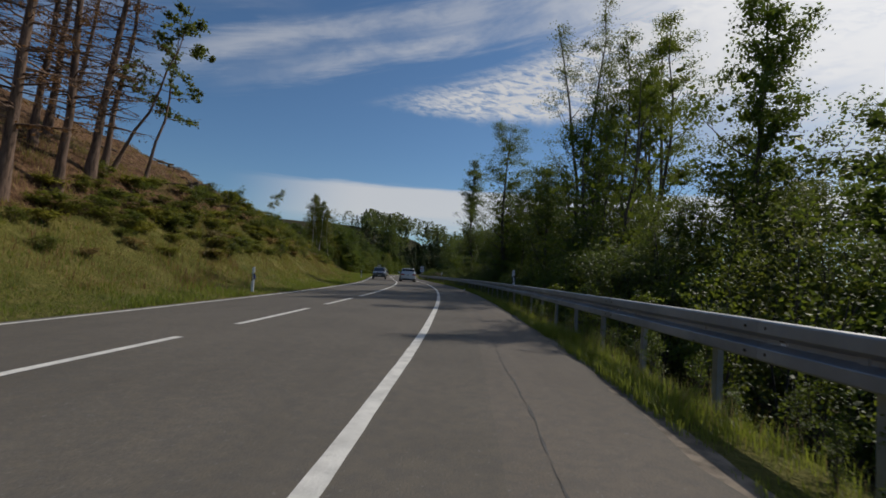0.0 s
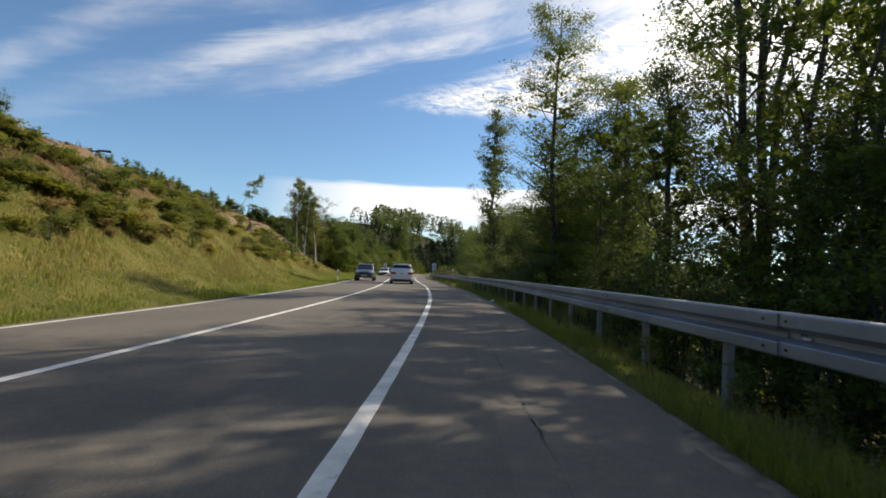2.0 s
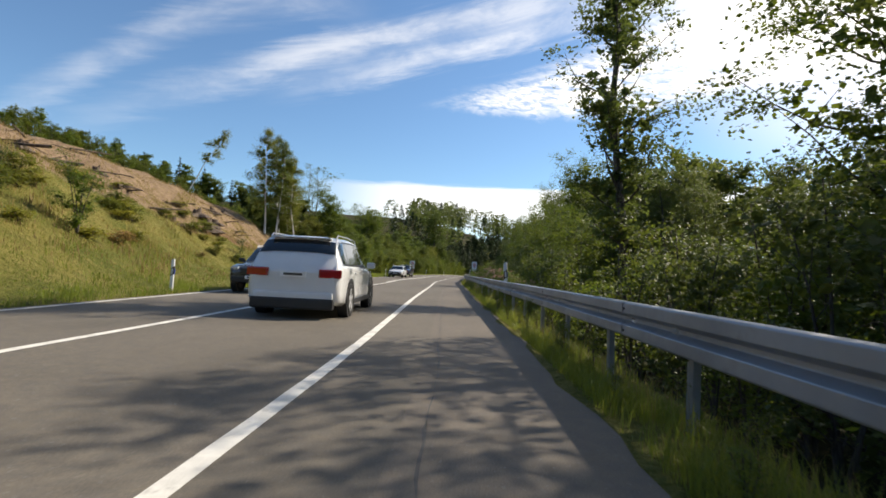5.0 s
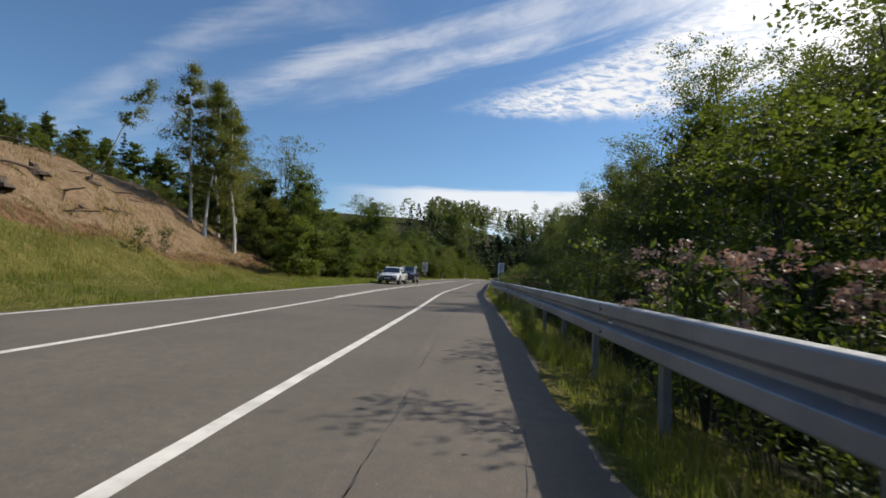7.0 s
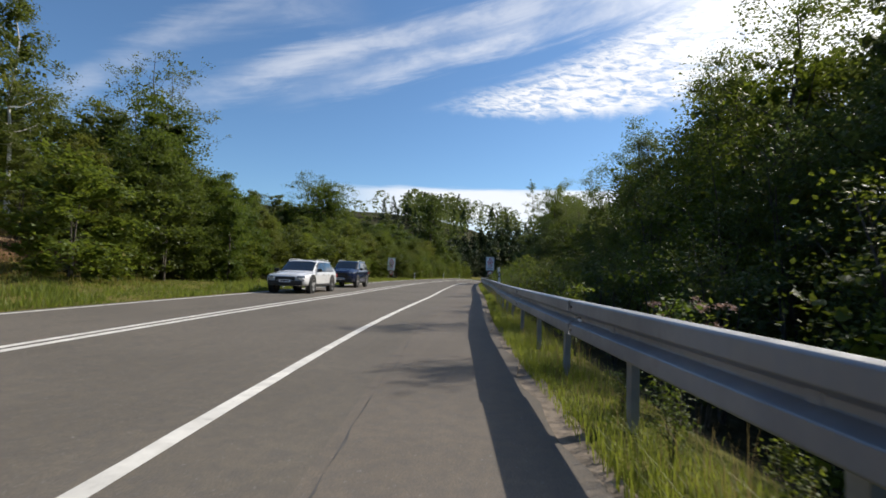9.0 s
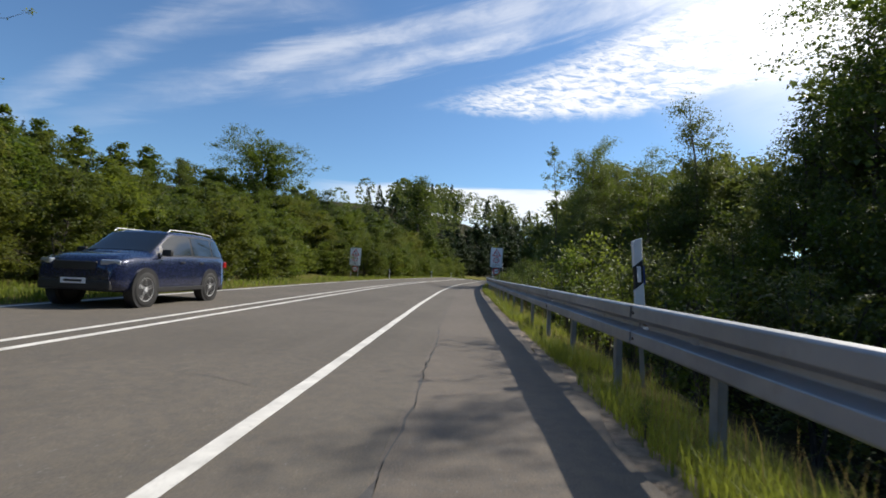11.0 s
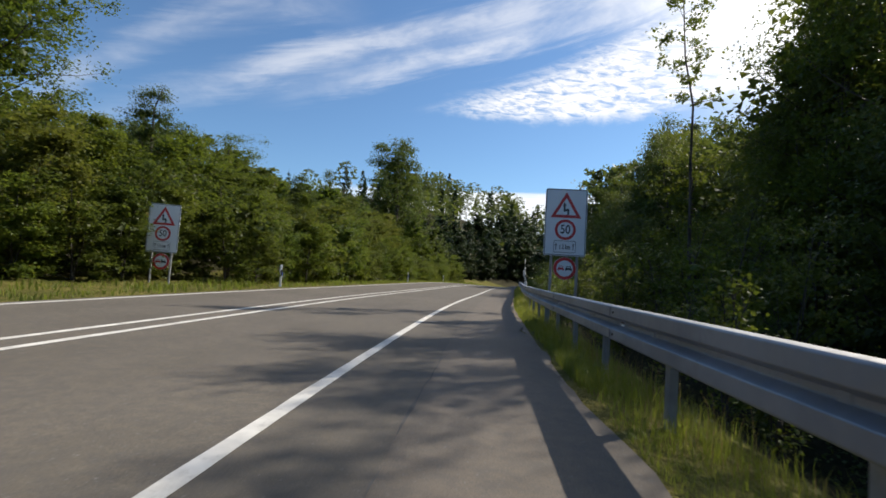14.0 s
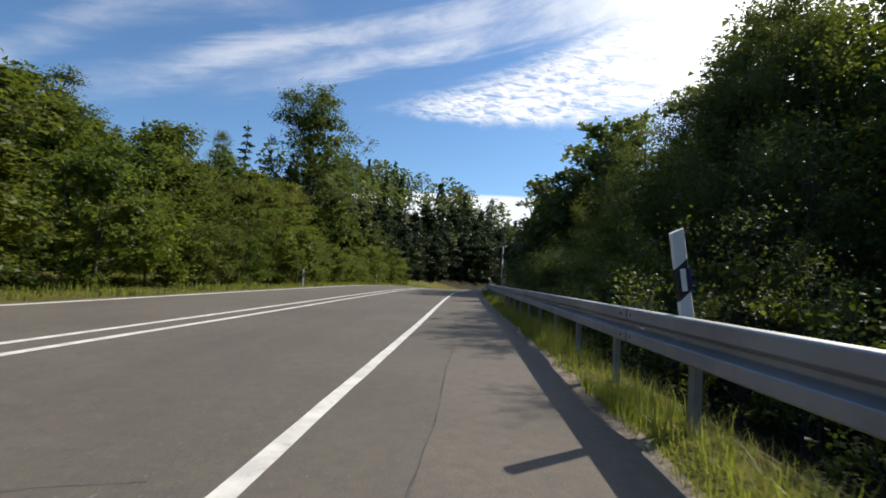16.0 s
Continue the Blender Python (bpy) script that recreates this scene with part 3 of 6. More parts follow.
# ------------------------------------------------------------------ guard rail
def build_rail():
    rail = tagged(new("guard_rail", None), "long galvanised steel guard rail on posts beside the shoulder", "guard rail")
    top, tall, pitch = 0.85, 0.32, 4.0
    # W profile with flat faces and tight bends: depth towards the road is negative u
    knee = [(0.030, 0.000), (-0.036, -0.004), (-0.045, -0.016), (-0.045, -0.108), (0.034, -0.146), (0.034, -0.184), (-0.045, -0.222), (-0.045, -0.314), (-0.036, -0.326), (0.030, -0.330)]
    prof = [knee[0]]
    for a, b, c in zip(knee, knee[1:], knee[2:]):
        a, b, c = (np.array(p) for p in (a, b, c))
        la, lc = np.linalg.norm(a - b), np.linalg.norm(c - b)
        for d, w in ((a - b, min(0.009, la * 0.4) / la), (a - b, min(0.004, la * 0.2) / la), (c - b, min(0.004, lc * 0.2) / lc), (c - b, min(0.009, lc * 0.4) / lc)):
            prof.append(tuple(b + d * w))
    prof.append(knee[-1])
    length = pitch + 0.06
    bm = bmesh.new()
    rows = []
    for y in (-length / 2, length / 2):
        rows.append([bm.verts.new((u, y, z)) for u, z in prof] + [bm.verts.new((u + 0.004, y, z)) for u, z in prof[::-1]])
    n = len(rows[0])
    for i in range(n):
        f = bm.faces.new((rows[0][i], rows[0][(i + 1) % n], rows[1][(i + 1) % n], rows[1][i]))
        f.smooth = True
    for ends in (rows[0][::-1], rows[1]):
        bm.faces.new([bm.verts.new(v.co) for v in ends])
    bmesh.ops.recalc_face_normals(bm, faces=bm.faces)
    beam = bpy.data.meshes.new("beam")
    bm.to_mesh(beam)
    bm.free()
    beam.materials.append(MAT["zinc"])

    bm = bmesh.new()
    box(bm, 0.0, 0, -0.77, 0.006, 0.10, 1.42)
    box(bm, 0.028, 0.047, -0.77, 0.056, 0.006, 1.42)
    box(bm, 0.028, -0.047, -0.77, 0.056, 0.006, 1.42)
    post = bpy.data.meshes.new("post")
    bm.to_mesh(post)
    bm.free()
    post.materials.append(MAT["zinc_post"])

    bm = bmesh.new()
    box(bm, 0.06, 0, -0.16, 0.11, 0.09, 0.20)
    bevel(bm, 0.012, 1)
    spacer = bpy.data.meshes.new("spacer")
    bm.to_mesh(spacer)
    bm.free()
    spacer.materials.append(MAT["zinc_post"])

    bm = bmesh.new()
    box(bm, 0.022, 0, -0.170, 0.020, 0.062, 0.020)
    bevel(bm, 0.004, 1)
    cat = bpy.data.meshes.new("reflector")
    bm.to_mesh(cat)
    bm.free()
    cat.materials.append(MAT["reflector"])

    # dark box stands for the shade inside an open slot
    slot = bpy.data.meshes.new("slot")
    bm = bmesh.new()
    box(bm, 0.026, 0, -0.148, 0.014, 0.060, 0.012)
    bevel(bm, 0.004, 1)
    bm.to_mesh(slot)
    bm.free()
    slot.materials.append(MAT["bolt"])

    bm = bmesh.new()
    bmesh.ops.create_cone(bm, cap_ends=True, segments=8, radius1=0.014, radius2=0.010, depth=0.010, matrix=Matrix.Rotation(math.pi / 2, 4, "Y"))
    bolt = bpy.data.meshes.new("bolt")
    bm.to_mesh(bolt)
    bm.free()
    bolt.materials.append(MAT["bolt"])

    k = 0
    y = -14.0
    while y < 262:
        x, h = float(edge(y) + rail_u(y)), heading(y)
        wob = 0.004 * math.sin(y * 0.12) + float(crest(y))
        dip = math.degrees(-0.0007 * min(max(0.0, y - 195.0), 55.0))
        b = new("beam", beam)
        b.matrix_world = pose(x, y, top + wob, dip, 0, h) @ Matrix.Translation((0.0022 * (k % 2), 0, 0))
        b.parent = rail
        for dy in (0.0, 2.0):
            yy = y + dy + 1.0
            xx = float(edge(yy) + rail_u(yy))
            p = new("post", post)
            p.matrix_world = pose(xx + 0.155, yy, top + wob - 0.02, 0, random.uniform(-1.2, 1.2), heading(yy))
            p.parent = rail
            q = new("spacer", spacer)
            q.matrix_world = pose(xx + 0.02, yy, top + wob, 0, 0, heading(yy))
            q.parent = rail
        yy = y + 2.0
        xx = float(edge(yy) + rail_u(yy))
        r = new("reflector", cat)
        r.matrix_world = pose(xx - 0.002, yy - 0.25, top + wob, 0, 0, heading(yy))
        r.parent = rail
        h = new("slot", slot)
        h.matrix_world = pose(xx - 0.004, yy - 0.22, top + wob, 0, 0, heading(yy))
        h.parent = rail
        for dy in (-0.13, 0.13):
            for dz in (-0.062, -0.268):
                o = new("bolt", bolt)
                o.matrix_world = pose(xx - 0.047, yy + dy, top + wob + dz, 0, 0, heading(yy))
                o.parent = rail
        y += pitch
        k += 1


build_rail()


# ------------------------------------------------------------------ plants
def tube(points, radii, sides):
    """Vertices and quads of a tapering tube."""
    P = np.asarray(points, float)
    R = np.asarray(radii, float)
    T = np.gradient(P, axis=0)
    T /= np.linalg.norm(T, axis=1)[:, None] + 1e-9
    ref = np.where(np.abs(T[:, 2:3]) > 0.9, np.array([[1.0, 0, 0]]), np.array([[0, 0, 1.0]]))
    A = np.cross(T, ref)
    A /= np.linalg.norm(A, axis=1)[:, None] + 1e-9
    B = np.cross(T, A)
    t = np.linspace(0, 2 * math.pi, sides, endpoint=False)
    V = P[:, None] + R[:, None, None] * (np.cos(t)[None, :, None] * A[:, None] + np.sin(t)[None, :, None] * B[:, None])
    n = len(P)
    i = np.arange(n - 1)[:, None] * sides
    j = np.arange(sides)[None]
    F = np.stack([i + j, i + (j + 1) % sides, i + sides + (j + 1) % sides, i + sides + j], -1).reshape(-1, 4)
    return V.reshape(-1, 3), F


def gather(pieces):
    vs, fs, o = [], [], 0
    for v, f in pieces:
        vs.append(v)
        fs.append(f + o)
        o += len(v)
    return np.concatenate(vs), np.concatenate(fs)


def leaves(rng, centres, size, up=0.6, droop=0.0, aspect=0.66, plain=False):
    """One folded kite-shaped leaf at each centre; a plain one is a single triangle."""
    n = len(centres)
    d = rng.normal(0, 1, (n, 3))
    d[:, 2] = d[:, 2] * 0.6 - droop
    d /= np.linalg.norm(d, axis=1)[:, None]
    nrm = rng.normal(0, 1, (n, 3))
    nrm[:, 2] += up * 3
    s = np.cross(d, nrm)
    s /= np.linalg.norm(s, axis=1)[:, None] + 1e-9
    nn = np.cross(s, d)
    L = (size * rng.uniform(0.6, 1.25, n))[:, None]
    base = centres - d * L * 0.5
    tip = centres + d * L * 0.5
    mid = centres + d * L * 0.02 + nn * L * 0.10
    a = mid + s * L * aspect * 0.5 - nn * L * 0.16
    b = mid - s * L * aspect * 0.5 - nn * L * 0.16
    if plain:
        a, b = mid + s * L * aspect * 0.72 - d * L * 0.42, mid - s * L * aspect * 0.72 - d * L * 0.42
        return np.stack([a, tip, b], 1).reshape(-1, 3), np.arange(3 * n).reshape(-1, 3)
    V = np.stack([base, a, tip, b], 1).reshape(-1, 3)
    F = np.arange(4 * n).reshape(-1, 4)
    return V, F


def curve_limb(rng, start, direction, length, lift, n=6, wob=0.12):
    pts = [np.array(start, float)]
    d = np.array(direction, float)
    d /= np.linalg.norm(d)
    for k in range(n):
        d = d + np.array([0, 0, lift / n]) + rng.normal(0, wob, 3)
        d /= np.linalg.norm(d)
        pts.append(pts[-1] + d * length / n)
    return np.array(pts)


def make_tree(name, seed, height, clear, spread, shape, n_limbs, n_leaves, leaf, bark_mat, leaf_mat, trunk_r=0.17, stems=1, lift=0.35, clump=0.55, droop=0.0, lean=0.0, gaps=0.25, label="", category="tree", splay=0.10, twigs=3, fine=True, plain=False, core=0.10):
    """A tree at the origin: Empty > trunk (with limbs), crown."""
    rng = np.random.default_rng(seed)
    wood, tips = [], []
    n = 9 if fine else 5
    for s in range(stems):
        a = rng.uniform(0, 2 * math.pi)
        out = 0.0 if stems == 1 else rng.uniform(0.5, 1.3) * splay
        H = height * (1.0 if s == 0 else rng.uniform(0.72, 0.98))
        t = np.linspace(0, 1, n)
        sway = np.cumsum(rng.normal(0, 0.011 * H, (n, 2)), 0) * np.minimum(t * 2.5, 1.0)[:, None]
        P = np.stack([math.cos(a) * out * H * t * (0.6 + 0.4 * t) + sway[:, 0] + lean * H * t, math.sin(a) * out * H * t * (0.6 + 0.4 * t) + sway[:, 1], H * t - 0.25 * min(1.0, H / 6)], 1)
        R = trunk_r * (0.75 if stems > 1 else 1.0) * (1 - 0.93 * t) * (1 + 0.7 * np.exp(-t * 22)) + 0.006
        wood.append(tube(P, R, 8 if fine else 4))
        for k in range(n_limbs):
            f = clear + (0.97 - clear) * ((k + rng.uniform(0, 1)) / n_limbs)
            q = np.array([np.interp(f, t, P[:, c]) for c in range(3)])
            g = (f - clear) / (1 - clear)
            prof = shape(g)
            if prof <= 0.02:
                continue
            L = spread * prof * rng.uniform(0.65, 1.15)
            th = k * 2.399 + rng.uniform(-0.5, 0.5)
            up = lift * (0.35 + g) - droop * 0.4
            limb = curve_limb(rng, q, (math.cos(th), math.sin(th), up), L, lift * 0.9 - droop, 4 if fine else 2, 0.15)
            r0 = max(0.008, 0.42 * float(np.interp(f, t, R)))
            wood.append(tube(limb, np.linspace(r0, 0.005, len(limb)), 4 if fine else 3))
            for j in range(twigs):
                w = rng.uniform(0.3, 0.95)
                b0 = np.array([np.interp(w, np.linspace(0, 1, len(limb)), limb[:, c]) for c in range(3)])
                dd = rng.normal(0, 1, 3) + np.array([math.cos(th), math.sin(th), 0.35 - droop])
                tw = curve_limb(rng, b0, dd, L * rng.uniform(0.22, 0.45), 0.15 - droop, 2, 0.15)
                if fine:
                    wood.append(tube(tw[[0, 2]], (max(0.006, r0 * 0.3), 0.003), 3))
                tips.append((tw[-1], 1.0))
                tips.append((tw[1], 0.7))
            tips.append((limb[-1], 1.0))
            tips.append((limb[len(limb) // 2], 0.5))
        tips.append((P[-1], 1.0))
        tips.append((P[-2], 0.9))
    tips = [p for p in tips if rng.uniform() > gaps]
    C = np.array([p for p, _ in tips])
    W = np.array([w for _, w in tips])
    pick = rng.choice(len(C), n_leaves, p=W / W.sum())
    rad = clump * rng.uniform(0.5, 1.25, len(C))[pick]
    off = rng.normal(0, 1, (n_leaves, 3))
    off /= np.linalg.norm(off, axis=1)[:, None]
    off *= (rng.uniform(0, 1, n_leaves) ** 0.72 * rad)[:, None] * np.array([1, 1, 0.62])
    off[:, 2] -= droop * rng.exponential(0.5, n_leaves)
    centres = C[pick] + off
    centres[:, 2] = np.maximum(centres[:, 2], 0.05)
    V, F = leaves(rng, centres, leaf, droop=droop, plain=plain)
    # large shaded sprays inside the crown
    m = int(n_leaves * core)
    if m:
        deep = C[C[:, 2] < np.quantile(C[:, 2], 0.82)]
        inner = deep[rng.choice(len(deep), m)]
        axis = np.stack([np.interp(inner[:, 2], P[:, 2], P[:, c]) for c in (0, 1)], 1)
        if stems > 1:
            axis = inner[:, :2] * 0.55 + C[:, :2].mean(0) * 0.45
        w = rng.uniform(0.20, 0.74, m)[:, None]
        inner = np.concatenate([axis + (inner[:, :2] - axis) * w, inner[:, 2:] - rng.uniform(0.0, 0.3, (m, 1)) * clump], 1)
        inner[:, 2] = np.maximum(inner[:, 2], 0.1)
        V2, F2 = leaves(rng, inner, leaf * 2.3, up=0.2, aspect=0.8, plain=plain)
        V, F = np.concatenate([V, V2]), np.concatenate([F, F2 + len(V)])
    thing = tagged(new(name, None), label, category)
    wv, wf = gather(wood)
    low = category == "plant"
    trunk = part("stalk" if low else "trunk", from_arrays("trunk", wv, wf, MAT[bark_mat], True), None, thing)
    if low:
        tagged(trunk, kind="stuff")
    part("foliage" if low else "crown", from_arrays("crown", V, F, MAT[leaf_mat]), None, thing)
    return thing


def round_crown(g):
    return math.sqrt(max(0.0, 1 - (2 * g - 0.85) ** 2 / 1.35))


def tall_crown(g):
    return (0.55 + 0.45 * math.sin(math.pi * min(1, g * 1.15))) * (1 - 0.72 * g ** 3)


def bush_crown(g):
    return 0.75 + 0.35 * math.sin(math.pi * g) - 0.4 * g


def make_conifer(name, seed, height, spread, clear, n_whorls, mat, bark_mat, density, label, droop=0.25, size=0.30, trunk_r=0.16, bare=0.0):
    """Trunk with whorls of nearly level branches that carry needles."""
    rng = np.random.default_rng(seed)
    n = 12
    t = np.linspace(0, 1, n)
    P = np.stack([np.cumsum(rng.normal(0, 0.004 * height, n)), np.cumsum(rng.normal(0, 0.004 * height, n)), height * t - 0.3], 1)
    R = trunk_r * (1 - 0.94 * t) * (1 + 0.6 * np.exp(-t * 25)) + 0.006
    wood = [tube(P, R, 9)]
    cs = []
    for k in range(n_whorls):
        f = clear + (0.99 - clear) * k / n_whorls
        q = np.array([np.interp(f, t, P[:, c]) for c in range(3)])
        L0 = spread * (1.03 - (f - clear) / (1 - clear)) ** 0.85
        for j in range(5):
            th = rng.uniform(0, 2 * math.pi)
            L = L0 * rng.uniform(0.6, 1.1)
            limb = curve_limb(rng, q + (0, 0, rng.uniform(-0.2, 0.2)), (math.cos(th), math.sin(th), 0.10), L, -droop, 5, 0.07)
            wood.append(tube(limb, np.linspace(max(0.01, 0.02 * L), 0.004, len(limb)), 4))
            if rng.uniform() < bare:
                continue
            m = int(density * L)
            w = rng.uniform(0.15, 1.0, m)
            c = np.stack([np.interp(w, np.linspace(0, 1, len(limb)), limb[:, a]) for a in range(3)], 1)
            side = np.array([-math.sin(th), math.cos(th), 0])
            c += side * (rng.normal(0, 0.20, m) * (1.15 - w) * L * 0.6)[:, None]
            c[:, 2] -= rng.exponential(0.10, m)
            cs.append(c)
    C = np.concatenate(cs)
    V, F = leaves(rng, C, size, up=0.2, droop=0.25, aspect=0.4)
    thing = tagged(new(name, None), label, "tree")
    wv, wf = gather(wood)
    part("trunk", from_arrays("trunk", wv, wf, MAT[bark_mat], True), None, thing)
    part("crown", from_arrays("crown", V, F, MAT[mat]), None, thing)
    return thing


def put(proto, x, y, turn, size=1.0, tall=1.0, sink=0.0, z=None, label="", group="", tilt=(0, 0)):
    """A copy of a plant at a place on the ground; the first copy is the prototype itself."""
    z = on_ground(x, y) if z is None else z
    m = pose(x, y, z - sink, tilt[0], tilt[1], 0) @ Matrix.Rotation(radians(turn), 4, "Z") @ Matrix.Diagonal((size, size, size * tall, 1))
    if not proto.get("used"):
        proto["used"] = 1
        proto.matrix_basis = m
        ob = proto
    else:
        ob = copy_thing(proto, m)
        ob.matrix_basis = m
    return tagged(ob, label, group=group)


TREE_LABEL = "leafy deciduous tree with dense dark green crown"
BROAD = [
    make_tree("deciduous_tree", 11, 11.0, 0.10, 3.1, round_crown, 26, 11000, 0.108, "bark", "leaf", 0.17, 1, 0.45, 0.80, gaps=0.10, core=0.1, label=TREE_LABEL),
    make_tree("deciduous_tree", 12, 11.0, 0.10, 2.8, tall_crown, 17, 11000, 0.108, "bark", "leaf", 0.16, 2, 0.5, 0.80, gaps=0.10, splay=0.07, core=0.1, label=TREE_LABEL),
    make_tree("deciduous_tree", 13, 11.0, 0.14, 2.9, tall_crown, 24, 11000, 0.108, "bark", "leaf_dark", 0.17, 1, 0.55, 0.78, gaps=0.12, core=0.1, label=TREE_LABEL),
    make_tree("deciduous_tree", 14, 11.0, 0.10, 2.9, round_crown, 17, 11000, 0.108, "bark", "leaf_light", 0.15, 2, 0.4, 0.78, gaps=0.10, splay=0.07, core=0.1, label="leafy deciduous tree with light green crown"),
]
AIRY = [
    make_tree("young_alder", 115, 11.0, 0.22, 2.7, tall_crown, 17, 4200, 0.105, "bark", "leaf", 0.11, 1, 0.7, 0.55, gaps=0.34, core=0.05, label="airy young tree with a dark trunk and open crown"),
    make_tree("young_alder", 116, 11.0, 0.20, 2.6, round_crown, 11, 4200, 0.105, "bark", "leaf_light", 0.10, 2, 0.7, 0.55, gaps=0.34, splay=0.08, core=0.05, label="airy young tree with two stems and an open crown"),
]
FRONT = [
    make_tree("alder_tree", 111, 11.0, 0.06, 3.0, tall_crown, 34, 16000, 0.094, "bark", "leaf_dark", 0.15, 1, 0.45, 0.75, gaps=0.06, core=0.11, label=TREE_LABEL),
    make_tree("alder_tree", 112, 11.0, 0.06, 2.7, tall_crown, 20, 16000, 0.094, "bark", "leaf_dark", 0.14, 2, 0.5, 0.75, gaps=0.06, splay=0.07, core=0.11, label=TREE_LABEL),
    make_tree("alder_tree", 113, 11.0, 0.08, 3.0, round_crown, 34, 16000, 0.094, "bark", "leaf", 0.15, 1, 0.5, 0.72, gaps=0.08, core=0.11, label=TREE_LABEL),
]
WALL = [
    make_tree("roadside_tree", 15, 8.0, 0.04, 2.6, tall_crown, 22, 9500, 0.128, "bark", "leaf", 0.10, 1, 0.5, 0.78, gaps=0.06, fine=False, plain=True, twigs=2, core=0.12, label="bushy young tree with dark green leaves"),
    make_tree("roadside_tree", 16, 8.0, 0.04, 2.4, tall_crown, 12, 9500, 0.128, "bark", "leaf_birch", 0.10, 2, 0.6, 0.75, gaps=0.06, splay=0.08, fine=False, plain=True, twigs=2, core=0.12, label="bushy young tree with olive green leaves"),
    make_tree("roadside_tree", 17, 8.0, 0.05, 2.5, round_crown, 22, 9500, 0.128, "bark", "leaf_olive", 0.10, 1, 0.5, 0.78, gaps=0.08, fine=False, plain=True, twigs=2, core=0.12, label="bushy young tree with green leaves"),
]
UNDER = [
    make_tree("hazel_bush", 128, 7.0, 0.02, 2.4, bush_crown, 12, 6000, 0.088, "bark", "leaf_dark", 0.06, 2, 0.5, 0.70, gaps=0.03, splay=0.1, twigs=2, fine=False, core=0.12, label="tall dark green bush below the trees", category="shrub"),
    make_tree("hazel_bush", 129, 7.0, 0.02, 2.4, bush_crown, 12, 6000, 0.088, "bark", "leaf", 0.06, 2, 0.5, 0.70, gaps=0.03, splay=0.1, twigs=2, fine=False, core=0.12, label="tall green bush below the trees", category="shrub"),
]
HAZEL = make_tree("hazel_bush", 130, 3.4, 0.04, 1.7, bush_crown, 9, 1700, 0.135, "bark", "leaf_light", 0.04, 4, 0.9, 0.50, gaps=0.10, splay=0.22, twigs=3, fine=False, core=0.05, label="sunlit yellow-green hazel bush behind the guard rail", category="shrub")
SCREEN = [
    make_tree("deciduous_tree", 126, 10.0, 0.04, 3.1, tall_crown, 22, 5200, 0.2, "bark", "leaf_dark", 0.12, 1, 0.5, 0.85, gaps=0.05, twigs=2, fine=False, plain=True, core=0.18, label=TREE_LABEL),
    make_tree("deciduous_tree", 127, 10.0, 0.04, 3.2, round_crown, 22, 5200, 0.2, "bark", "leaf_dark", 0.12, 1, 0.5, 0.85, gaps=0.05, twigs=2, fine=False, plain=True, core=0.18, label=TREE_LABEL),
]
HEDGE = [
    make_tree("hedge_bush", 131, 5.0, 0.02, 2.1, bush_crown, 14, 6400, 0.125, "bark", "leaf_light", 0.05, 2, 0.4, 0.62, gaps=0.03, splay=0.12, twigs=2, fine=False, plain=True, core=0.12, label="dense fresh green bush beside the grass verge", category="shrub"),
    make_tree("hedge_bush", 132, 5.0, 0.02, 2.2, bush_crown, 14, 6400, 0.125, "bark", "leaf_olive", 0.05, 2, 0.4, 0.62, gaps=0.03, splay=0.12, twigs=2, fine=False, plain=True, core=0.12, label="dense olive green bush beside the grass verge", category="shrub"),
    make_tree("hedge_bush", 133, 5.0, 0.02, 2.1, bush_crown, 14, 6400, 0.125, "bark", "leaf_light", 0.05, 2, 0.4, 0.62, gaps=0.03, splay=0.12, twigs=2, fine=False, plain=True, core=0.12, label="dense green bush beside the grass verge", category="shrub"),
]
DISTANT = [
    make_tree("distant_tree", 26, 10.0, 0.04, 3.0, tall_crown, 16, 1900, 0.36, "bark", "leaf", 0.12, 1, 0.5, 0.95, gaps=0.05, twigs=2, fine=False, plain=True, core=0.15, label="full green tree at the end of the road"),
    make_tree("distant_tree", 27, 10.0, 0.04, 3.2, round_crown, 16, 1900, 0.36, "bark", "leaf_dark", 0.12, 1, 0.5, 0.95, gaps=0.05, twigs=2, fine=False, plain=True, core=0.15, label="full dark green tree at the end of the road"),
]
# broadleaf crown in spruce colour: shade at the road end put into the leaves
DEEP = make_tree("distant_tree", 28, 10.0, 0.02, 3.3, tall_crown, 20, 3000, 0.34, "bark", "needle_and_shade", 0.12, 1, 0.5, 0.95, gaps=0.03, twigs=2, fine=False, plain=True, core=0.30, label="dense broadleaf tree with the road end's shade put into its leaf colour")
CROWNED = make_tree("round_tree", 18, 12.0, 0.16, 5.9, round_crown, 64, 30000, 0.15, "bark", "leaf", 0.26, 1, 0.5, 0.95, gaps=0.02, core=0.14, label="broad round-crowned tree above the shrubs")
TOWER = make_tree("tall_tree", 19, 20.0, 0.10, 6.2, round_crown, 56, 20000, 0.26, "bark", "leaf_olive", 0.30, 1, 0.6, 1.25, gaps=0.05, core=0.09, label="tall full-crowned tree above the shrubs")
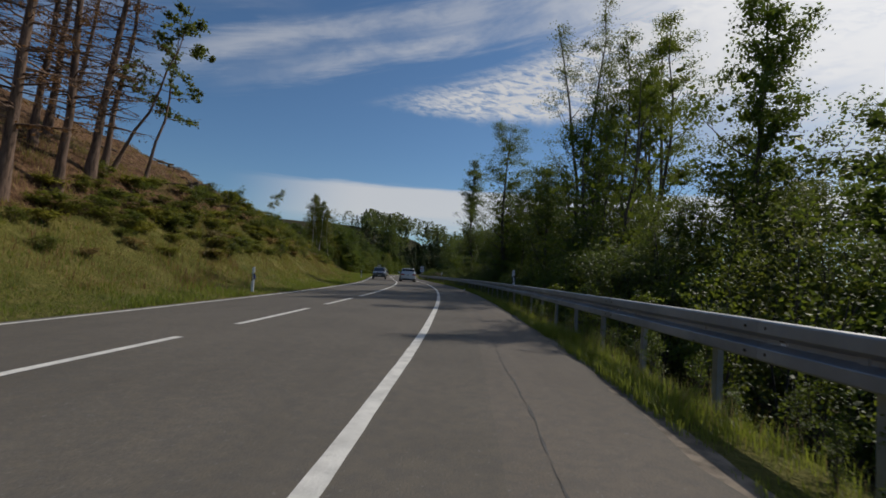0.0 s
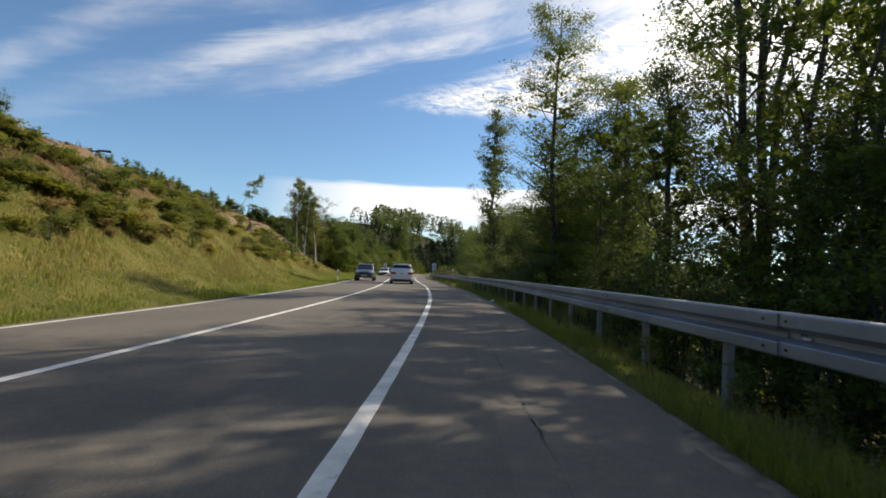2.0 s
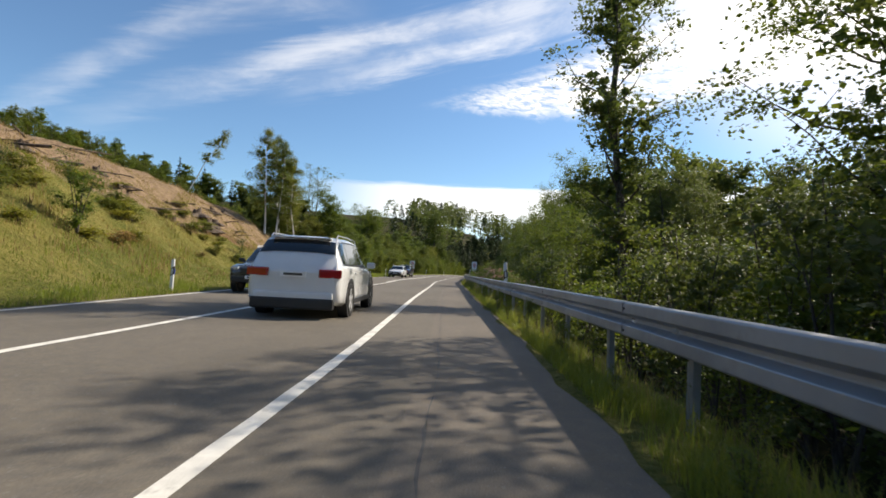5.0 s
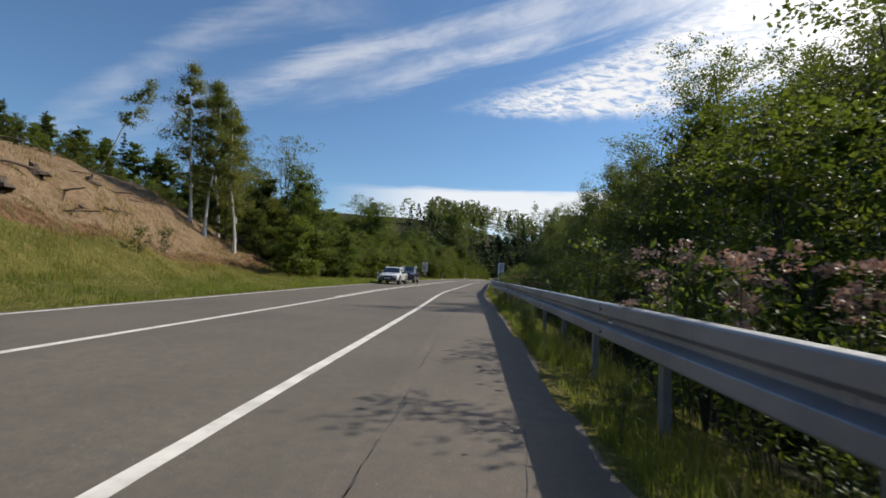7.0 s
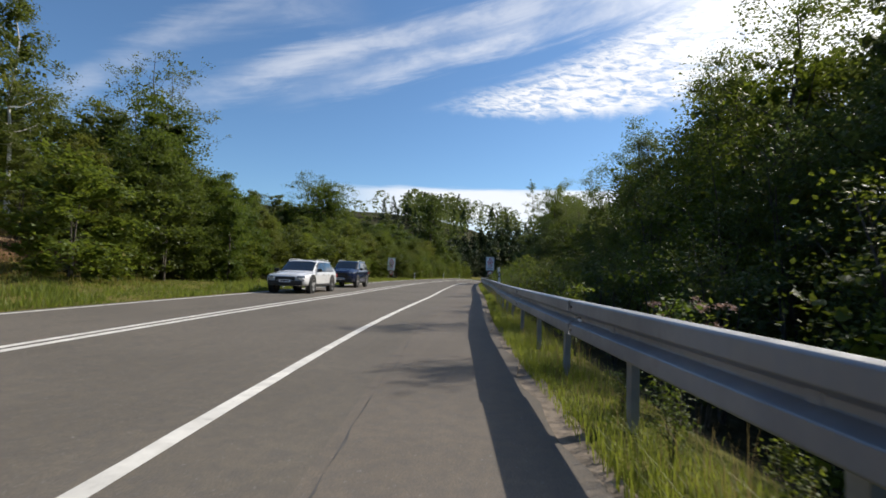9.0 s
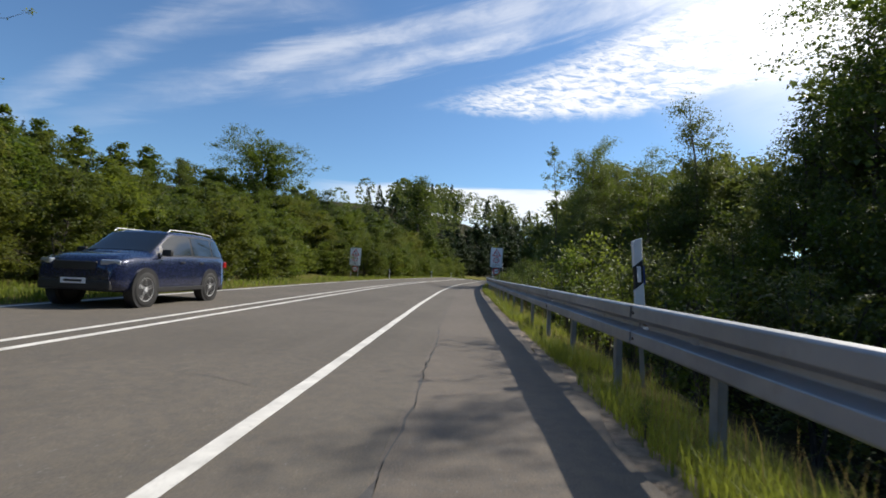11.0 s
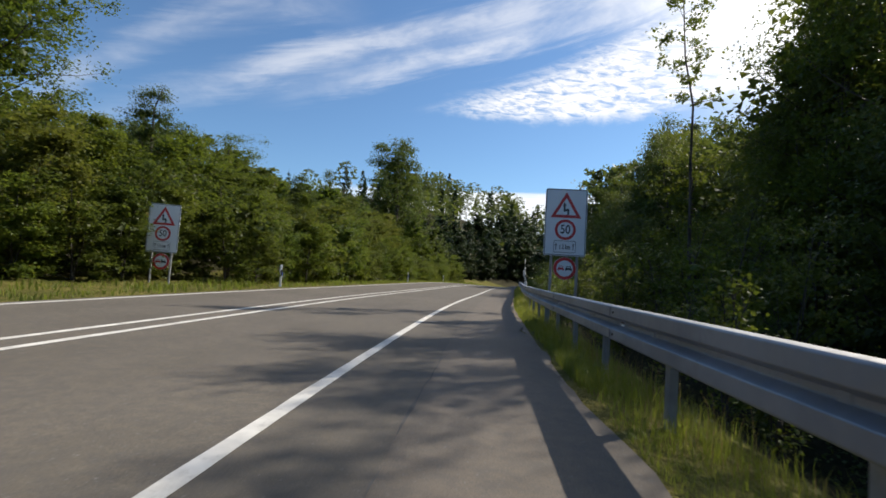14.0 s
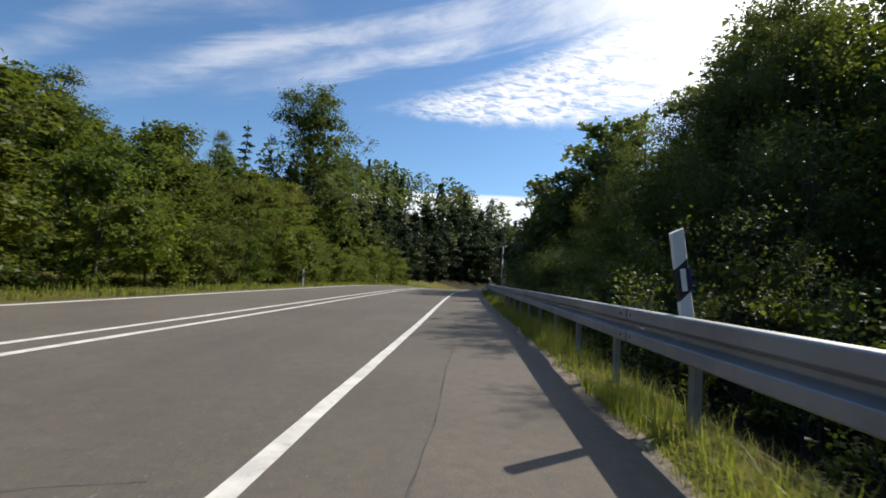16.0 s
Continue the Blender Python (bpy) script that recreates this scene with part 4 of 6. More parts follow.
OPEN = [
    make_tree("willow_tree", 21, 23.0, 0.20, 3.6, tall_crown, 24, 20000, 0.115, "bark", "leaf_birch", 0.24, 3, 1.0, 0.85, gaps=0.18, splay=0.08, core=0, label="tall airy tree with several dark stems"),
    make_tree("willow_tree", 22, 19.0, 0.36, 3.8, tall_crown, 14, 13000, 0.12, "bark", "leaf", 0.22, 2, 0.8, 0.72, gaps=0.38, splay=0.08, core=0.06, label="tall airy tree with several dark stems"),
    make_tree("alder_tree", 23, 19.5, 0.12, 3.7, round_crown, 46, 30000, 0.108, "bark", "leaf", 0.24, 1, 0.5, 0.90, gaps=0.12, core=0.05, label="tall roadside tree with a straight dark trunk"),
    make_tree("poplar_tree", 24, 20.0, 0.20, 2.7, round_crown, 44, 13000, 0.16, "bark", "leaf_dark", 0.20, 1, 0.9, 0.75, gaps=0.08, core=0.09, label="slender tall tree with a narrow crown"),
    make_tree("maple_tree", 25, 15.0, 0.08, 4.2, tall_crown, 40, 18000, 0.15, "bark", "leaf", 0.22, 1, 0.5, 0.90, gaps=0.12, core=0.07, label="full leafy tree in front of the bright sky"),
]
BIRCH = [
    make_tree("birch_tree", 31, 15.0, 0.28, 2.6, tall_crown, 30, 10000, 0.15, "bark_birch", "leaf_birch", 0.13, 1, 0.6, 0.80, droop=0.30, gaps=0.08, core=0.075, label="slender birch with white bark and drooping twigs"),
    make_tree("birch_tree", 32, 10.5, 0.55, 1.6, tall_crown, 18, 2400, 0.16, "bark_birch", "leaf_birch", 0.09, 1, 0.5, 0.60, droop=0.3, lean=0.62, gaps=0.1, core=0.075, label="thin leaning birch with a small high crown"),
]
BARE = make_tree("half_bare_tree", 35, 14.0, 0.25, 4.0, round_crown, 14, 2600, 0.16, "bark", "leaf_birch", 0.14, 2, 0.5, 0.6, gaps=0.35, core=0, label="thin half-bare tree with grey twigs")
ROBIN = make_tree("thin_tree", 36, 18.5, 0.62, 1.5, tall_crown, 20, 2000, 0.16, "bark", "leaf", 0.10, 1, 0.5, 0.45, gaps=0.25, core=0, label="thin tall tree with sparse tufted crown")
SHRUB = [
    make_tree("shrub", 41, 4.2, 0.03, 1.8, bush_crown, 8, 2900, 0.084, "bark", "leaf", 0.045, 3, 0.6, 0.62, gaps=0.06, splay=0.2, twigs=2, fine=False, core=0.15, label="dense green roadside shrub", category="shrub"),
    make_tree("shrub", 42, 4.2, 0.03, 1.6, bush_crown, 8, 2900, 0.084, "bark", "leaf_light", 0.045, 4, 0.7, 0.58, gaps=0.06, splay=0.2, twigs=2, fine=False, core=0.15, label="light green roadside shrub", category="shrub"),
    make_tree("shrub", 43, 4.2, 0.03, 1.9, bush_crown, 8, 2900, 0.084, "bark", "leaf_olive", 0.045, 3, 0.8, 0.60, gaps=0.08, splay=0.2, twigs=2, fine=False, core=0.15, label="olive green roadside shrub", category="shrub"),
    make_tree("shrub", 44, 4.2, 0.03, 1.7, bush_crown, 8, 2900, 0.084, "bark", "leaf_dark", 0.045, 3, 0.6, 0.60, gaps=0.06, splay=0.2, twigs=2, fine=False, core=0.15, label="dark green roadside shrub", category="shrub"),
]
YOUNG = [
    make_tree("young_tree", 45, 4.0, 0.05, 1.3, tall_crown, 12, 1300, 0.15, "bark", "leaf_light", 0.05, 1, 0.6, 0.50, gaps=0.08, twigs=2, fine=False, plain=True, core=0.09, label="young green tree on the brow of the hill", category="tree"),
    make_tree("young_tree", 46, 4.0, 0.05, 1.5, round_crown, 12, 1300, 0.15, "bark", "leaf_olive", 0.05, 1, 0.6, 0.50, gaps=0.08, twigs=2, fine=False, plain=True, core=0.09, label="young olive green tree on the brow of the hill", category="tree"),
]
BRACKEN = [
    make_tree("bracken", 47, 0.9, 0.02, 0.8, bush_crown, 6, 620, 0.14, "bark", "fern", 0.012, 3, 0.9, 0.34, gaps=0.0, splay=0.4, twigs=1, fine=False, core=0, label="low olive bracken on the slope", category="plant"),
    make_tree("bracken", 48, 0.8, 0.02, 0.8, bush_crown, 6, 560, 0.13, "bark", "grass_dry", 0.012, 3, 0.9, 0.34, gaps=0.0, splay=0.4, twigs=1, fine=False, core=0, label="withered brown bracken on the slope", category="plant"),
    make_tree("bracken", 49, 1.3, 0.02, 0.9, bush_crown, 6, 760, 0.14, "bark", "leaf_birch", 0.012, 3, 0.9, 0.38, gaps=0.0, splay=0.3, twigs=1, fine=False, core=0, label="low green bush on the slope", category="plant"),
]
LOW = [
    make_tree("weed_bush", 51, 1.7, 0.10, 0.50, bush_crown, 5, 700, 0.075, "bark", "leaf_light", 0.012, 4, 1.2, 0.30, gaps=0.05, splay=0.16, twigs=1, fine=False, core=0, label="leafy weeds growing behind the guard rail", category="plant"),
    make_tree("weed_bush", 52, 1.7, 0.10, 0.55, bush_crown, 5, 700, 0.075, "bark", "leaf", 0.012, 4, 1.0, 0.32, gaps=0.05, splay=0.16, twigs=1, fine=False, core=0, label="leafy weeds growing behind the guard rail", category="plant"),
]
SPRUCE = [
    make_conifer("spruce_tree", 61, 14.0, 2.4, 0.06, 16, "needle_and_shade", "bark", 14, "dark green spruce tree", size=0.5),
    make_conifer("spruce_tree", 62, 14.0, 2.0, 0.08, 16, "needle_and_shade", "bark", 14, "narrow dark spruce tree", size=0.5),
]
LARCH = [
    make_conifer("larch_tree", 71, 19.0, 2.4, 0.14, 34, "needle_dry", "bark_larch", 16, "tall larch with brown bark and thin dry twigs", 0.05, 0.15, 0.185, 0.40),
    make_conifer("larch_tree", 72, 18.0, 2.1, 0.18, 32, "needle_dry", "bark_larch", 15, "tall larch with brown bark and thin dry twigs", 0.05, 0.15, 0.155, 0.42),
]
PINE = make_tree("pine_tree", 75, 10.0, 0.36, 2.3, tall_crown, 13, 1500, 0.22, "bark_larch", "leaf_dark", 0.09, 1, 0.15, 0.40, gaps=0.25, lean=0.12, core=0, label="thin crooked pine with tufted green branches")


# ------------------------------------------------------------------ planting
rnd = random.Random(5)


def turn():
    return rnd.uniform(0, 360)


# height of the tree tops over the road, along y
RIGHT_TOP = ((45, 8.0), (60, 8.5), (67, 6.2), (76, 6.6), (82, 9.0), (89, 11.2), (98, 11.8), (102, 11.0), (108, 12.0), (114, 11.8), (125, 10.6), (131, 9.6), (134, 7.8), (141, 7.8), (147, 10.0), (151, 10.4), (154, 11.4), (157, 12.2), (160, 10.4), (163.5, 9.2), (171, 9.2), (176, 11.6), (181, 14.0), (186, 15.4), (190, 15.4), (195, 12.4), (205, 13.4), (212, 13.6), (226, 11.6), (300, 10.0))
LEFT_TOP = ((108, 5.0), (120, 5.6), (130, 5.5), (140, 5.6), (146, 6.0), (152, 6.4), (158, 6.8), (165, 7.2), (180, 7.1), (190, 7.4), (200, 8.4), (215, 8.6), (240, 7.0), (300, 9.0))


def top_at(table, y):
    return float(np.interp(y, [a for a, _ in table], [b for _, b in table]))


def grown(proto, base, x, y, top, wide=1.0, group=""):
    """A plant whose tip reaches the height top over the road."""
    z = on_ground(x, y)
    s = max(0.3, (top - z) / base)
    return put(proto, x, y, turn(), s * wide, 1.0 / wide, group=group)


def plant_right():
    g = "trees behind the guard rail"
    put(OPEN[0], 10.6, 37.0, 40, 1.12, 1.0, group=g)
    put(OPEN[1], 17.3, 39.5, 200, 1.42, group=g)
    put(OPEN[2], 6.3, 48.4, 90, 0.94, group=g)
    put(OPEN[3], 4.5, 69.3, 0, 0.98, group=g)
    grown(OPEN[4], 15.0, 10.5, 17.2, 11.6, 0.9, g)
    grown(FRONT[0], 11.0, 13.8, 21.5, 8.5, 1.1, g)
    grown(AIRY[1], 11.0, 11.6, 12.6, 6.2, 1.15, g)
    for x, y, top in ((9.6, 13.0, 4.2), (10.6, 16.0, 5.4), (10.0, 19.2, 4.8), (12.6, 18.6, 5.0), (14.5, 15.5, 4.4), (13.0, 10.5, 3.0)):
        grown(rnd.choice(UNDER), 7.0, x, y, top, 1.1, "shrubs behind the guard rail")
    for x, y, k, top in ((8.8, 24.2, 0, 12.0), (9.8, 34.2, 0, 14.5)):
        grown(AIRY[k], 11.0, x, y, top, 0.9, g)
    for x, y, a, size in ((14.5, 33.0, 250, 1.22), (15.0, 45.5, 130, 1.12)):
        put(OPEN[1], x, y, a, size, group=g)
    for x, y, top in ((8.2, 18.6, 4.4), (9.0, 20.4, 4.8), (7.6, 17.0, 3.4)):
        grown(AIRY[1], 11.0, x, y, top, 1.5, g)
    for x, y, top in ((7.0, 17.6, 2.2), (7.8, 19.4, 2.8), (8.8, 18.0, 3.0), (7.2, 20.8, 2.4), (7.0, 15.4, 2.0)):
        grown(SHRUB[1], 4.2, x, y, top, 1.2, "shrubs behind the guard rail")
    for x, y, top in ((8.4, 24.0, 4.4), (9.6, 26.4, 5.4), (8.2, 28.6, 4.6), (10.2, 29.6, 6.0), (8.8, 31.6, 4.8), (10.4, 33.0, 6.0), (9.0, 34.4, 4.2), (11.6, 35.2, 5.8), (11.0, 26.0, 5.6), (12.6, 31.0, 6.4), (13.4, 36.0, 6.0), (14.0, 28.0, 6.2), (7.2, 46.6, 3.4), (8.2, 49.0, 4.6), (7.8, 52.6, 5.0), (9.6, 47.6, 5.0), (9.2, 55.4, 5.6), (7.6, 58.4, 4.6), (10.2, 51.4, 6.0), (8.8, 61.0, 5.2)):
        grown(rnd.choice(UNDER), 7.0, x, y, top, 1.15, "shrubs behind the guard rail")
    for x, y, top in ((6.6, 35.0, 2.1), (7.4, 36.6, 2.5), (6.9, 38.4, 2.2), (8.2, 39.4, 2.8), (7.4, 41.0, 2.4), (9.2, 41.6, 2.7), (8.6, 43.4, 2.5), (10.6, 43.0, 2.6), (6.4, 42.6, 1.9)):
        grown(SHRUB[1], 4.2, x, y, top, 1.2, "shrubs behind the guard rail")
    for x, y, top in ((18.5, 20.0, 8.5), (17.5, 25.5, 7.5), (19.0, 15.0, 8.0)):
        grown(rnd.choice(SCREEN), 10.0, x, y, top, 1.2, g)
    put(OPEN[1], 11.4, 31.0, 20, 1.10, group=g)
    for x, y, k, top in ((9.8, 10.0, 3, 5.6), (9.4, 31.5, 1, 13.0), (8.6, 27.5, 0, 11.0), (7.6, 25.0, 1, 8.5), (9.0, 57.0, 4, 12.0), (8.6, 62.5, 6, 11.0), (8.0, 51.0, 1, 11.5), (9.5, 48.5, 4, 13.0), (8.6, 46.2, 0, 11.5), (11.5, 54.0, 1, 12.0), (14.6, 59.5, 4, 14.0), (8.0, 37.0, 2, 9.0), (12.0, 63.5, 5, 13.5), (8.0, 28.5, 2, 8.0), (17.0, 18.0, 2, 7.0), (8.2, 53.5, 3, 8.0), (17.0, 16.0, 0, 6.0), (18.0, 9.0, 1, 8.0), (9.0, 21.0, 1, 4.2), (6.9, 43.5, 3, 6.0)):
        grown(AIRY[k % 2] if 20 < y < 36 else (BROAD + FRONT)[k], 11.0, x, y, top, 1.0 if 20 < y < 36 else 1.1, g)
    grown(FRONT[1], 11.0, float(edge(138.0)) + 14.0, 138.0, 11.0, 0.95, g)
    for y, u, top in ((151.6, 10.2, 8.4), (156.0, 11.8, 12.2), (158.0, 12.2, 13.2), (160.0, 12.4, 13.6), (161.8, 12.8, 13.2)):
        grown(rnd.choice(FRONT), 11.0, float(edge(y)) + u, y, top, 0.85, g)
    for y, u, top in ((163.5, 15.0, 13.0), (166.5, 15.4, 12.4)):
        grown(SCREEN[0], 10.0, float(edge(y)) + u, y, top, 1.0, g)
    put(ROBIN, 0.6, 164.2, 0, 0.98, group=g)
    for y0, y1, step, u, k in ((67, 205, 3.0, 13.3, 1.02), (60, 205, 2.5, 17.0, 1.06), (82, 205, 2.8, 10.2, 1.2)):
        y = y0
        while y < y1:
            uu = u + rnd.uniform(-0.9, 0.9) + (1.5 if 162 < y < 173 else 0.0)
            grown(rnd.choice(FRONT if k < 1.05 else SCREEN if k < 1.1 else UNDER), 11.0 if k < 1.05 else 10.0 if k < 1.1 else 7.0, float(edge(y)) + uu, y, top_at(RIGHT_TOP, y) * (min(k, 1.0) if k < 1.1 else 0.36 if 118 < y < 148 else 0.52) * rnd.uniform(0.86, 1.0), rnd.uniform(0.95, 1.1), g)
            y += step * rnd.uniform(0.8, 1.2)
    for y0, y1, step, u, k in ((205, 300, 4.2, 9.6, 0.9), (207, 300, 5.5, 14.0, 1.15)):
        y = y0
        while y < y1:
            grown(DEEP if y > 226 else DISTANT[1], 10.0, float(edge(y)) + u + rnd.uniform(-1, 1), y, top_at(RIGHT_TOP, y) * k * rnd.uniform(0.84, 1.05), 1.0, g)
            y += step * rnd.uniform(0.8, 1.2)
    for k in range(44):
        y = rnd.uniform(226, 268)
        u = rnd.uniform(9.5, 26) if k % 2 else -rnd.uniform(15.5, 34)
        spruce = k % 4 == 0
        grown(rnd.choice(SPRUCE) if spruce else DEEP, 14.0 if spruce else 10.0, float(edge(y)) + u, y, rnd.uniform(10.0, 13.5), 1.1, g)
    # woods on the falling ground further out
    for k in range(46):
        y = rnd.uniform(-10, 215)
        grown(rnd.choice(DISTANT), 10.0, float(edge(y)) + rnd.uniform(26, 60), y, rnd.uniform(2.0, 4.0) if y < 110 else rnd.uniform(4.0, 7.0), 1.5, g)
    s = "shrubs behind the guard rail"
    y = 3.0
    while y < 232:
        u = 6.0 + rnd.uniform(-0.7, 0.9)
        top = (2.3 if y < 62 else (0.40 if y < 76 else 0.20 if y < 120 else 0.24) * top_at(RIGHT_TOP, y)) * rnd.uniform(0.7, 1.15)
        if not 41.5 < y < 45.5:
            grown(rnd.choice(SHRUB), 4.2, float(edge(y)) + u, y, top, rnd.uniform(0.9, 1.15), s)
            if y < 70:
                grown(rnd.choice(SHRUB), 4.2, float(edge(y)) + u + 2.4, y + 1.0, top * 1.3, 1.15, s)
        y += (2.5 if y < 80 else 3.4) * rnd.uniform(0.75, 1.3)
    for y, u, top in ((192.5, 5.8, 3.8), (195.0, 6.2, 3.4), (73.5, 6.0, 3.0)):
        grown(SHRUB[1], 4.2, float(edge(y)) + u, y, top, 1.1, s)
    for x, y, top in ((-2.9, 142.3, 1.6), (-2.0, 130.4, 2.3), (-1.8, 128.4, 1.2), (-1.4, 126.6, 1.0), (-2.4, 134.6, 1.2), (8.4, 22.6, 2.9), (7.6, 24.2, 2.3)):
        grown(HAZEL, 3.4, x, y, top, 1.15, s)
    for y, u, top in ((76.4, 7.0, 4.2), (78.6, 7.4, 5.0), (80.6, 7.2, 4.4), (75.0, 7.8, 4.0), (82.4, 8.4, 5.4)):
        grown(UNDER[1], 7.0, float(edge(y)) + u, y, top, 1.15, s)
    w = "weeds along the guard rail"
    y = 1.0
    while y < 215:
        close = 0.62 if y < 120 else 0.8
        put(rnd.choice(LOW), float(edge(y) + rail_u(y)) + close + rnd.uniform(0.1, 1.0), y, turn(), rnd.uniform(0.65, 1.1), rnd.uniform(0.8, 1.15), group=w)
        y += (1.3 if y < 85 or 118 < y < 150 or y > 160 else 2.6) * rnd.uniform(0.6, 1.5)


def plant_verge():
    """Leafy weeds between the shoulder and the rail."""
    for y0, y1, step in ((1.0, 22.0, 0.55), (22.0, 96.0, 0.85), (104.0, 196.0, 3.2)):
        y = y0
        while y < y1:
            put(rnd.choice(LOW), float(edge(y) + rail_u(y)) + rnd.uniform(-0.34, 0.3) * (1 if y < 100 else 0.6), y, turn(), rnd.uniform(0.20, 0.38) * (1 if y < 100 else 0.55), rnd.uniform(0.7, 1.2), group="weeds along the guard rail")
            y += step * rnd.uniform(0.4, 1.6)


def make_hemp():
    """Tall weed with pinkish flower heads."""
    rng = np.random.default_rng(55)
    wood, heads, ls = [], [], []
    for k in range(9):
        a, r = rng.uniform(0, 2 * math.pi), rng.uniform(0.05, 0.45)
        limb = curve_limb(rng, (r * math.cos(a), r * math.sin(a), -0.05), (0.15 * math.cos(a), 0.15 * math.sin(a), 1.0), rng.uniform(1.3, 1.9), 0.1, 4, 0.05)
        wood.append(tube(limb, np.linspace(0.008, 0.004, len(limb)), 4))
        for j in range(44):
            w = rng.uniform(0.25, 0.95)
            ls.append([np.interp(w, np.linspace(0, 1, len(limb)), limb[:, c]) + rng.normal(0, 0.09) for c in range(3)])
        for j in range(3):
            c = limb[-1] + rng.normal(0, 0.07, 3) * (1, 1, 0.6)
            heads.append(c + rng.normal(0, 0.040, (24, 3)) * (1, 1, 0.55))
    thing = tagged(new("flowering_weed", None), "tall weed with dusty pink flower heads behind the guard rail", "plant")
    V, F = gather(wood)
    tagged(part("stalk", from_arrays("stalk", V, F, MAT["bark"], True), None, thing), kind="stuff")
    V, F = leaves(rng, np.array(ls), 0.105, aspect=0.4)
    part("foliage", from_arrays("foliage", V, F, MAT["leaf_light"]), None, thing)
    V, F = leaves(rng, np.concatenate(heads), 0.045, aspect=0.8)
    tagged(part("blossom", from_arrays("blossom", V, F, MAT["flower"]), None, thing, "dusty pink blossom"), kind="stuff")
    return thing


def plant_hemp():
    proto = make_hemp()
    for y, du, s in ((74.3, 0.8, 0.95), (74.9, 1.0, 1.05), (75.5, 0.7, 1.0), (76.2, 0.9, 0.95), (73.8, 1.25, 0.9), (73.2, 0.9, 0.85), (72.4, 1.7, 0.95), (92.2, 1.2, 1.0), (92.8, 1.5, 0.9), (96.5, 1.2, 0.8), (143.8, 1.4, 0.8)):
        put(proto, float(edge(y) + rail_u(y)) + du, y, turn(), s * 0.84, group="flowering weeds behind the guard rail")


def make_stump(seed):
    rng = np.random.default_rng(seed)
    bm = bmesh.new()
    n, rings = 14, []
    for z, r in ((-0.25, 0.46), (0.0, 0.34), (0.12, 0.26), (0.28, 0.21), (0.48, 0.20)):
        ringv = []
        for k in range(n):
            a = 2 * math.pi * k / n
            root = 1 + (0.9 * max(0, math.sin(a * 2.5 + seed)) if z < 0.1 else 0.04 * math.sin(a * 3 + seed))
            ringv.append(bm.verts.new((r * root * math.cos(a), r * root * math.sin(a), z + (0.10 * math.sin(a + seed) + 0.06 * math.sin(3 * a + seed) if z > 0.35 else 0) + rng.normal(0, 0.05 if z > 0.2 else 0.025))))
        rings.append(ringv)
    for a, b in zip(rings, rings[1:]):
        for k in range(n):
            bm.faces.new((a[k], a[(k + 1) % n], b[(k + 1) % n], b[k]))
    bm.faces.new(rings[-1])
    me = bpy.data.meshes.new("tree_stump")
    bm.to_mesh(me)
    bm.free()
    me.materials.append(MAT["stump"])
    return tagged(new("tree_stump", me), "grey weathered tree stump on the cleared slope", "tree stump")


def make_log(seed):
    rng = np.random.default_rng(seed)
    pts = curve_limb(rng, (-1.2, 0, 0.06), (1, 0, 0.02), 2.4, 0.0, 6, 0.07)
    V, F = tube(pts, np.linspace(0.07, 0.03, len(pts)), 6)
    pieces = [(V, F)]
    for k in (2, 3, 4):
        b = curve_limb(rng, pts[k], rng.normal(0, 1, 3) + (0, 0, 0.6), 0.7, 0.1, 3, 0.15)
        pieces.append(tube(b, np.linspace(0.025, 0.006, len(b)), 4))
    V, F = gather(pieces)
    return tagged(new("fallen_branch", from_arrays("fallen_branch", V, F, MAT["stump"], True)), "dead grey branch lying on the slope", "branch")


